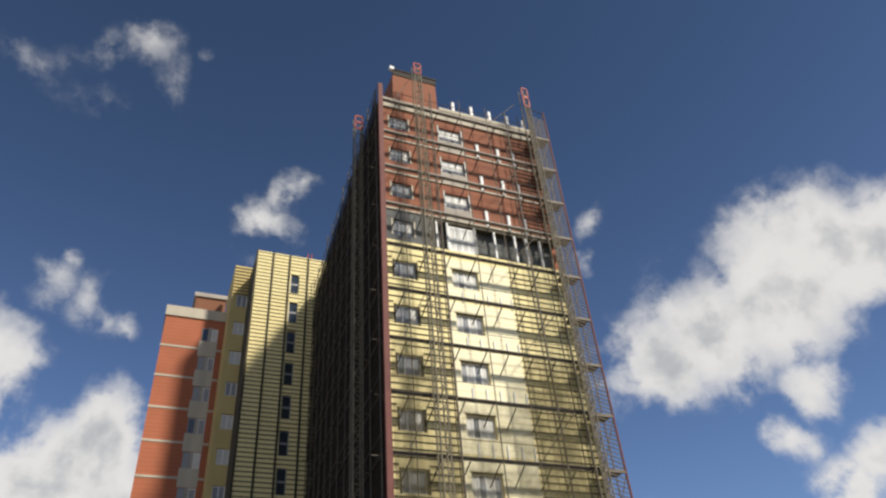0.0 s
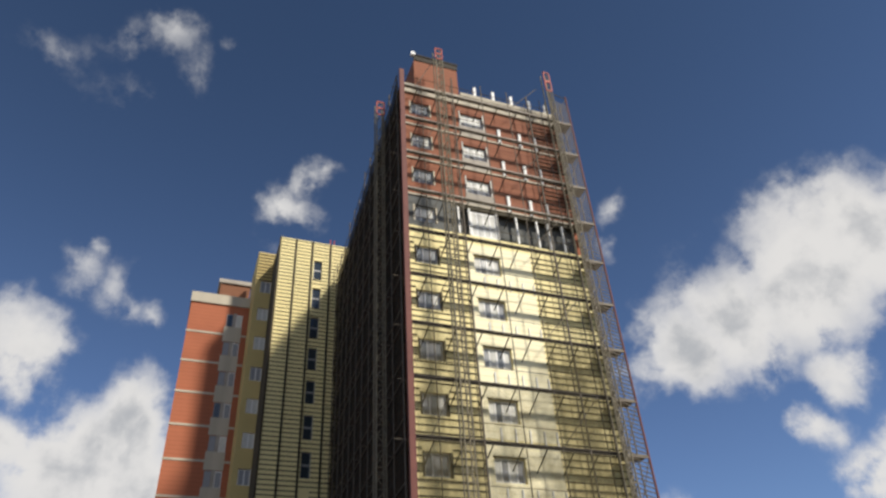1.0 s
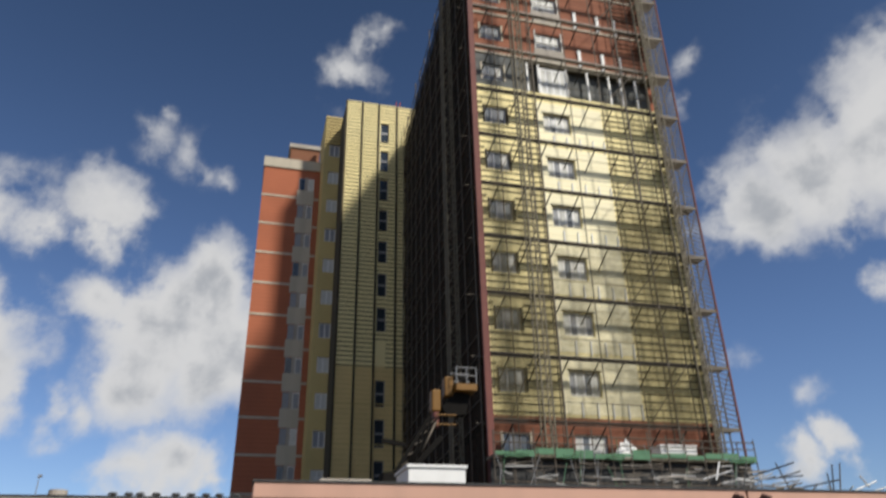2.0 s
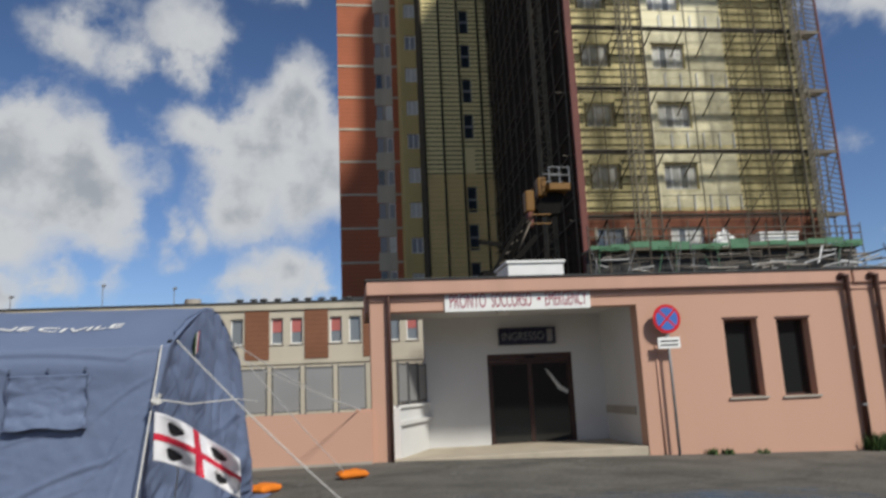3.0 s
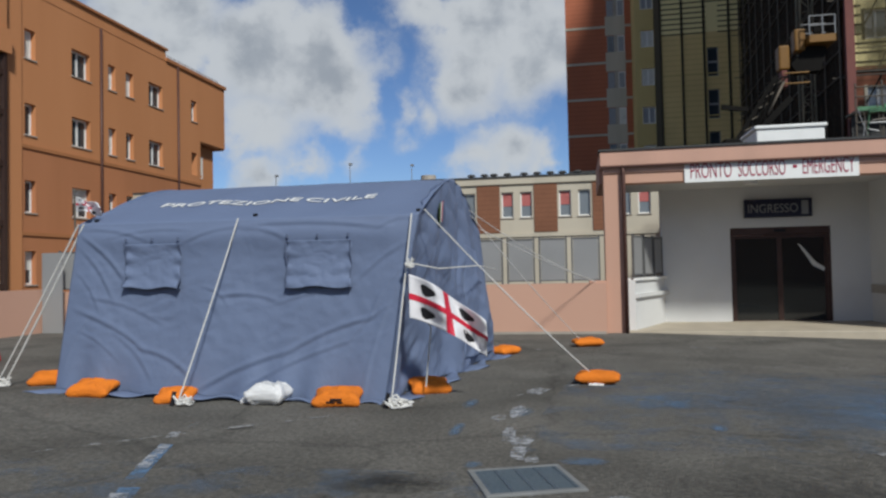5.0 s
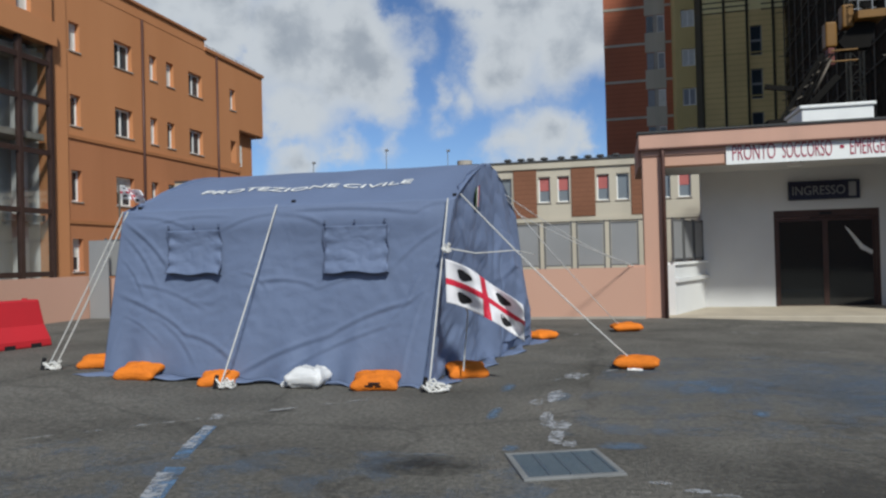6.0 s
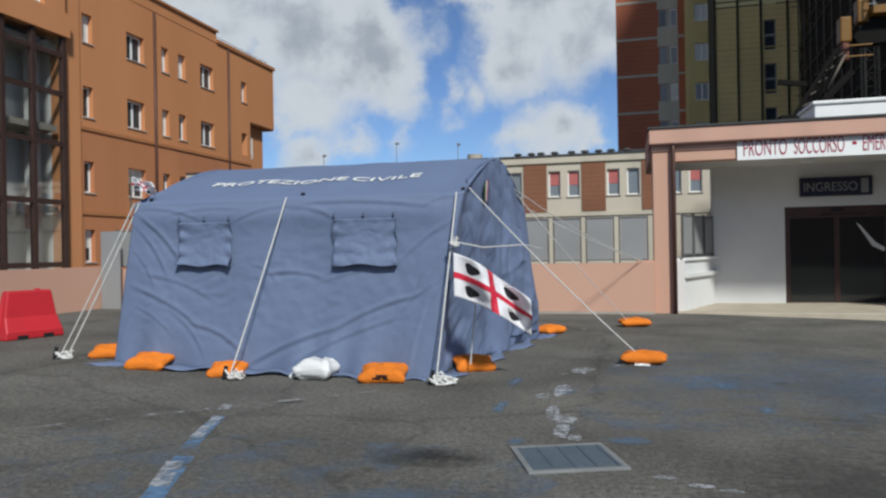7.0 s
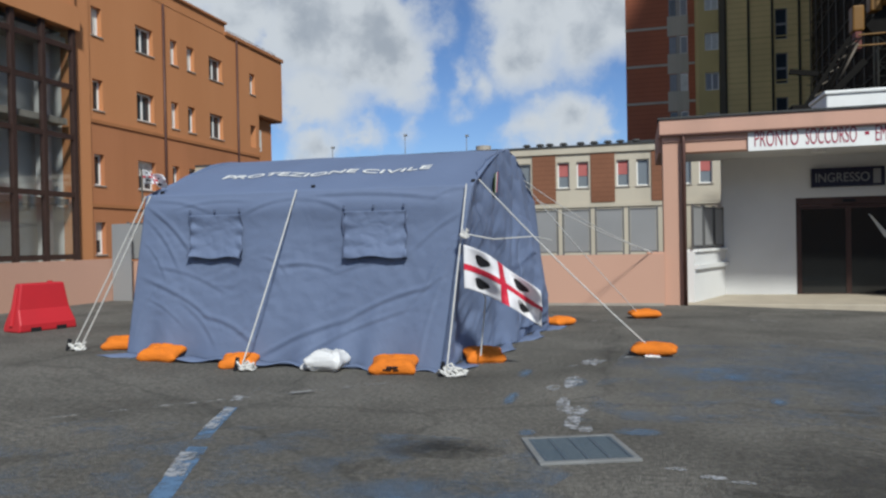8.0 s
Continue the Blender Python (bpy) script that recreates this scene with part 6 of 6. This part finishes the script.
# ---------- flags ----------
def flag(at, fly, drop, hoist, length, label, twist=0.0):
    t = thing("flag", label, "flag", "flags on the tent", at=at)
    f = Vector(fly).normalized()
    side = Vector((-f.y, f.x, 0))

    def fn(u, v, off=0.0):
        s = u * length
        wave = (0.10 * math.sin(u * 8.5 + v * 2.6 + twist) + 0.05 * noise.noise((u * 5, v * 3, twist + 2))) * min(1, u * 3)
        p = f * (s * 0.93) + side * (wave + off) + Vector((0.05 * (1 - v) * u, 0, -hoist * (1 - v) * (1 - 0.12 * u) - drop * u ** 1.3))
        return p
    part("cloth", Shape().sheet(40, 24, fn), M_CLOTH, t, smooth=True, solid=0.002)
    for s in (-1, 1):
        o = 0.006 * s
        part("cross", Shape().sheet(40, 4, lambda u, v: fn(u, 0.43 + 0.14 * v, o)), M_RED_PRINT, t, smooth=True)
        part("cross", Shape().sheet(4, 24, lambda u, v: fn(0.45 + 0.09 * u, v, o * 1.5)), M_RED_PRINT, t, smooth=True)
        for cu, cv in ((0.23, 0.76), (0.77, 0.76), (0.23, 0.22), (0.77, 0.22)):
            sh = Shape()
            ctr = len(sh.v)
            sh.v.append(tuple(fn(cu, cv, o)))
            for k in range(14):
                a = 2 * math.pi * k / 14
                rr_ = 1 + 0.18 * math.sin(3 * a + 1)
                sh.v.append(tuple(fn(cu + 0.085 * rr_ * math.cos(a), cv + 0.125 * rr_ * math.sin(a), o)))
            for k in range(14):
                sh.f.append([ctr, ctr + 1 + k, ctr + 1 + (k + 1) % 14])
            part("emblem", sh, M_BLACK, t, smooth=True)
    return t


flag((-1.70, 8.20, 1.25), (0.93, 0.36, 0), 0.46, 0.42, 0.78, "white flag with a red cross and dark emblems blowing")
f2 = flag((-5.46, 8.40, 2.16), (0.7, 0.7, 0), 0.07, 0.15, 0.24, "small white and red flag on the far tent corner", 1.0)
part("stick", Shape().bar((0, 0, -0.36), (0, 0, 0.02), 0.01, 6), M_STEEL, f2)

# ---------- sandbags ----------
def bag_mesh(name, mat, seed, lx=0.24, ly=0.15, lz=0.072, crumple=1.0):
    sh = Shape()

    def fn(u, v):
        a, b = u * 2 * math.pi, (v - 0.5) * math.pi

        def sp(t, e):
            return math.copysign(abs(t) ** e, t)
        x, y, z = sp(math.cos(b), .62) * sp(math.cos(a), .30), sp(math.cos(b), .62) * sp(math.sin(a), .30), sp(math.sin(b), .95)
        n = noise.noise((x * 2 + seed, y * 2, z * 2)) * 0.28 + crumple * 0.12 * noise.noise((x * 6, y * 6 + seed, z * 5)) + crumple * 0.07 * abs(noise.noise((x * 11, y * 9, z * 9 + seed)))
        corner = 0.95 + 0.22 * (abs(x * y)) ** 2
        pinch = 1 - 0.35 * max(0, abs(x) - 0.75) * 2
        return Vector((x * lx * corner * (1 + .1 * n), y * ly * corner * (1 + .2 * n), lz + z * lz * pinch * (1 + n)))
    sh.sheet(48, 24, fn)
    return mesh_of(name, sh, mat, True)


bag_meshes = [bag_mesh("sack", M_BAG, s) for s in (1.0, 4.2, 8.7)]
BAGS = [(-6.0, 8.68, 20, .85), (-5.12, 8.24, 5, .96), (-4.14, 8.18, 14, .82), (-2.42, 8.18, 8, .98), (-1.68, 8.95, 25, .9), (0.08, 9.62, -6, 1.02), (0.02, 13.42, 12, 1.02), (-1.22, 12.25, 60, 1.0)]
for i, (x, y, rz, s) in enumerate(BAGS):
    sb = thing("sandbag", "bright orange woven sandbag weighing down the tent" if i not in (5, 6) else "bright orange woven sandbag anchoring a guy rope", "sandbag", "orange sandbags", at=(x, y, gz(x)))
    sb.rotation_euler = (radians(0 if i in (5, 6, 7) else 16), 0, radians(rz))
    sb.scale = (s * 0.95, s, s * (0.95 if i in (5, 6, 7) else 1.15))
    sack = part("sack", bag_meshes[i % 3], None, sb)
    if i == 3:
        for x0, x1, z0, z1 in ((-0.09, 0.0, 0.082, 0.092), (-0.05, 0.07, 0.104, 0.112), (0.02, 0.08, 0.080, 0.088)):
            part("stencil", Shape().box(x0, x1, -0.156, -0.125, z0, z1), M_BLACK, sack)
wbg = thing("white_bag", "crumpled white plastic sack on the tent skirt", "bag", at=(-3.14, 8.18, 0))
part("sack", bag_mesh("sack", M_BAG_WHITE, 21.0, 0.19, 0.15, 0.10, 2.6), None, wbg)
part("loose_corner", Shape().bar((-0.2, -0.03, 0.05), (-0.27, -0.06, 0.02), 0.05, 8, 0.02), M_BAG_WHITE, wbg)
wr = thing("small_rag", "small white rag lying beside the sandbag", "rag", at=(-0.02, 9.4, 0.0))
part("cloth", Shape().sheet(8, 6, lambda u, v: (u * 0.16, v * 0.12, 0.012 + 0.02 * abs(noise.noise((u * 4, v * 4, 1))))), M_WHITE, wr, solid=0.004)

# ---------- red barrier ----------
ba = thing("plastic_barrier", "red water-filled plastic traffic barrier", "barrier", at=(-8.72, 10.25, gz(-9)))
ba.rotation_euler = (0, 0, radians(74))
ba.scale = (0.76, 0.85, 0.9)
prof = [(-0.25, 0), (0.25, 0), (0.25, 0.12), (0.13, 0.36), (0.09, 0.78), (-0.09, 0.78), (-0.13, 0.36), (-0.25, 0.12)]
bsh = Shape().prism([(y, z) for y, z in prof], 0, -0.58, 0.58)
bsh.v = [(x * (1 - 0.26 * z / 0.78), y, z) for x, y, z in bsh.v]
part("body", bsh, M_BARRIER, ba, bevel=0.03)
# black plates on the face paint the shade of the foot recesses
for x in (-0.25, 0.25):
    part("recess_shade", Shape().box(x - 0.1, x + 0.1, -0.256, -0.2505, 0.0, 0.07), M_BLACK, ba)
for s in (-1, 1):
    part("hinge", Shape().bar((s * 0.57, 0, 0.1), (s * 0.45, 0, 0.7), 0.04, 8), M_BARRIER, ba)
part("fill_cap", Shape().bar((0.2, 0, 0.78), (0.2, 0, 0.805), 0.05, 12), M_BARRIER, ba)
nt = thing("low_grey_panel", "grey sheet panel leaning on the boundary wall", "panel", at=(-11.4, 15.3, gz(-11)))
part("sheet", Shape().box(-0.25, 0.25, 0, 0.03, 0, 1.75), M_PANEL, nt)

# ---------- drain grate ----------
gr = thing("drain_grate", "square cast-iron drain grate in a pale concrete frame", "grate", at=(-0.45, 5.875, 0.004))
gr.rotation_euler = (0, 0, radians(20))
fr = Shape()
for a in ((-0.335, 0.335, -0.305, -0.26), (-0.335, 0.335, 0.26, 0.305), (-0.335, -0.29, -0.26, 0.26), (0.29, 0.335, -0.26, 0.26)):
    fr.box(a[0], a[1], a[2], a[3], -0.02, 0.012)
part("frame", fr, M_GRATE_FRAME, gr, "grey concrete frame", bevel=0.008)
gr.scale = (0.90, 0.90, 1.0)
# flat near-black slab under the bars paints the shaded hollow
part("pit_shade", Shape().box(-0.29, 0.29, -0.26, 0.26, -0.02, 0.0005), M_VOID_SHADE, gr)
for i in range(5):
    x = -0.285 + i * 0.1425
    part("rib", Shape().box(x - 0.012, x + 0.012, -0.255, 0.255, 0.001, 0.010), M_IRON, gr)
for i in range(13):
    y = -0.25 + i * 0.0417
    part("bar", Shape().box(-0.28, 0.28, y - 0.010, y + 0.010, 0.001, 0.008), M_IRON, gr)

# ---------- paint on the asphalt ----------
def mark(name, pts, mat, label, z=0.005):
    sh = Shape()
    sh.v = [(x, y, gz(x) + z) for x, y in pts]
    sh.f = [list(range(len(pts)))]
    o = part(name, sh, mat, None, label, kind="structure")
    tagged(o, category="road marking")


def strip(x0, y0, x1, y1, w, mat, label, z=0.005, name="marking"):
    a, b = Vector((x0, y0)), Vector((x1, y1))
    d = (b - a).normalized()
    n = Vector((-d.y, d.x)) * w / 2
    mark(name, [tuple(a + n), tuple(a - n), tuple(b - n), tuple(b + n)], mat, label, z)


def blot(cx, cy, rx, ry, mat, label, seed, z=0.004):
    rn = random.Random(seed)
    pts = []
    for k in range(22):
        a = 2 * math.pi * k / 22
        q = 0.75 + 0.45 * rn.random()
        pts.append((cx + rx * q * math.cos(a), cy + ry * q * math.sin(a)))
    mark("paint_patch", pts, mat, label, z)


for fx, fy, fw, fh in ((-0.6, 6.55, 6.6, 4.3), (-4.6, 4.3, 3.9, 1.7)):
    o = part("paint_patch", Shape().sheet(30, 10, lambda u, v: (fx + fw * u + 0.5 * v, fy + fh * v + 0.12 * fw * u * (1 - v), gz(fx + fw * u + 0.5 * v) + 0.0034)), M_BLUE_FLECK, None, "flecks of worn blue paint on the asphalt", kind="structure")
    tagged(o, category="road marking")


def bay(u, v):
    x = -0.9 + 9.0 * u
    lo = 6.3 + 0.62 * max(0.0, x - 1.0) + 0.35 * max(0.0, 0.5 - x)
    hi = 11.5 - 0.16 * (x - 3.8) ** 2 if x < 3.8 else 11.5 - 0.03 * (x - 3.8) ** 2
    y = lo + (max(hi, lo + 0.3) - lo) * v
    return (x, y, gz(x) + 0.0026)


o = part("paint_patch", Shape().sheet(36, 12, bay), M_BLUE_FADED, None, "faded blue paint on the asphalt bay", kind="structure")
tagged(o, category="road marking")
BW = "worn blue and white parking bay line"
mark("marking", [(-3.26, 6.50), (-2.95, 5.61), (-2.86, 5.67), (-3.15, 6.50)], M_BLUE_LINE, BW, 0.004)
mark("marking", [(-3.25, 6.49), (-3.05, 5.86), (-2.96, 5.88), (-3.16, 6.49)], M_WHITE_WORN, BW, 0.006)
mark("marking", [(-2.87, 5.45), (-2.36, 4.20), (-2.24, 4.24), (-2.74, 5.47)], M_BLUE_LINE, BW, 0.004)
mark("marking", [(-2.85, 5.34), (-2.65, 4.89), (-2.54, 4.92), (-2.74, 5.35)], M_WHITE_WORN, BW, 0.006)
strip(-3.30, 6.72, -3.38, 6.90, 0.09, M_WHITE_WORN, BW)
strip(-3.32, 7.05, -3.42, 7.35, 0.07, M_WHITE_FAINT, BW)
for cx, cy, rx, ry, s in ((-0.55, 9.05, .11, .19, 1), (-0.66, 7.97, .08, .26, 2), (-0.80, 7.68, .06, .12, 3), (-0.66, 7.08, .06, .24, 4), (-0.55, 6.86, .09, .15, 5), (-0.54, 6.52, .06, .22, 8), (-0.44, 6.36, .05, .10, 9), (0.10, 5.60, .06, .03, 6), (0.28, 5.49, .08, .035, 7), (0.42, 5.43, .07, .03, 10)):
    blot(cx, cy, rx, ry, M_WHITE_WORN, "scuffed remains of white road paint", s, 0.006)
for cx, cy, rx, ry, s in ((1.6, 7.6, 1.7, 1.3, 11), (3.0, 8.4, 1.8, 1.6, 12), (0.6, 8.6, .8, .7, 13), (-1.0, 4.9, .8, .4, 17), (4.6, 9.6, 1.6, 1.6, 18)):
    blot(cx, cy, rx, ry, M_BLUE_WORN, "worn blue paint on the parking bays", s, 0.003)
for cx, cy, rx, ry, s in ((-1.09, 7.2, .08, .32, 21), (-1.14, 8.34, .09, .28, 26), (-0.10, 6.35, .20, .14, 22), (-0.82, 6.2, .08, .12, 23), (0.77, 8.4, .16, .25, 24), (0.94, 7.43, .09, .16, 25), (-0.62, 7.95, .14, .25, 27)):
    blot(cx, cy, rx, ry, M_BLUE_SPOT, "worn blue paint on the parking bays", s, 0.0045)
o = part("repair_patch", Shape().sheet(24, 10, lambda u, v: (-0.05 + 2.5 * u, 3.8 + (2.42 + 0.36 * 2.5 * u) * v, gz(-0.05 + 2.5 * u) + 0.0022)), M_PATCH, None, "darker repaired strip of asphalt", kind="structure")
tagged(o, category="asphalt patch")
blot(-1.25, 5.75, .60, .30, M_STAIN, "dark oily stain on the asphalt", 31, 0.0035)
blot(1.6, 5.3, 1.6, .5, M_STAIN, "dark oily stain on the asphalt", 32, 0.0035)
for a, b, c, d in ((-3.0, 13.6, -2.2, 13.7), (1.0, 14.9, 1.8, 14.95), (2.3, 15.0, 3.2, 15.0), (4.0, 15.05, 4.9, 15.05), (6.3, 14.9, 7.4, 14.9), (9.5, 14.6, 10.6, 14.6), (1.6, 13.4, 2.3, 13.4), (4.1, 11.7, 5.2, 11.5), (-0.2, 13.0, -0.8, 12.9)):
    strip(a, b, c, d, 0.10, M_WHITE_FAINT, "faint dashed white lane line", 0.005)
ln = [(6.0, 11.1), (4.2, 11.5), (2.6, 11.4), (1.3, 10.8), (0.3, 10.0), (-0.9, 8.6)]
for (a, b), (c, d) in zip(ln, ln[1:]):
    strip(a, b, c, d, 0.05, M_WHITE_FAINT, "faint curved white lane line", 0.0055)
for a, b, c, d in ((1.63, 6.68, 3.35, 7.78), (3.35, 7.78, 5.4, 9.0)):
    strip(a, b, c, d, 0.05, M_WHITE_FAINT, "faint white bay edge line", 0.0055)
strip(-6.0, 4.1, -2.2, 7.72, 0.045, M_WHITE_FAINT, "faint white parking line", 0.0055)
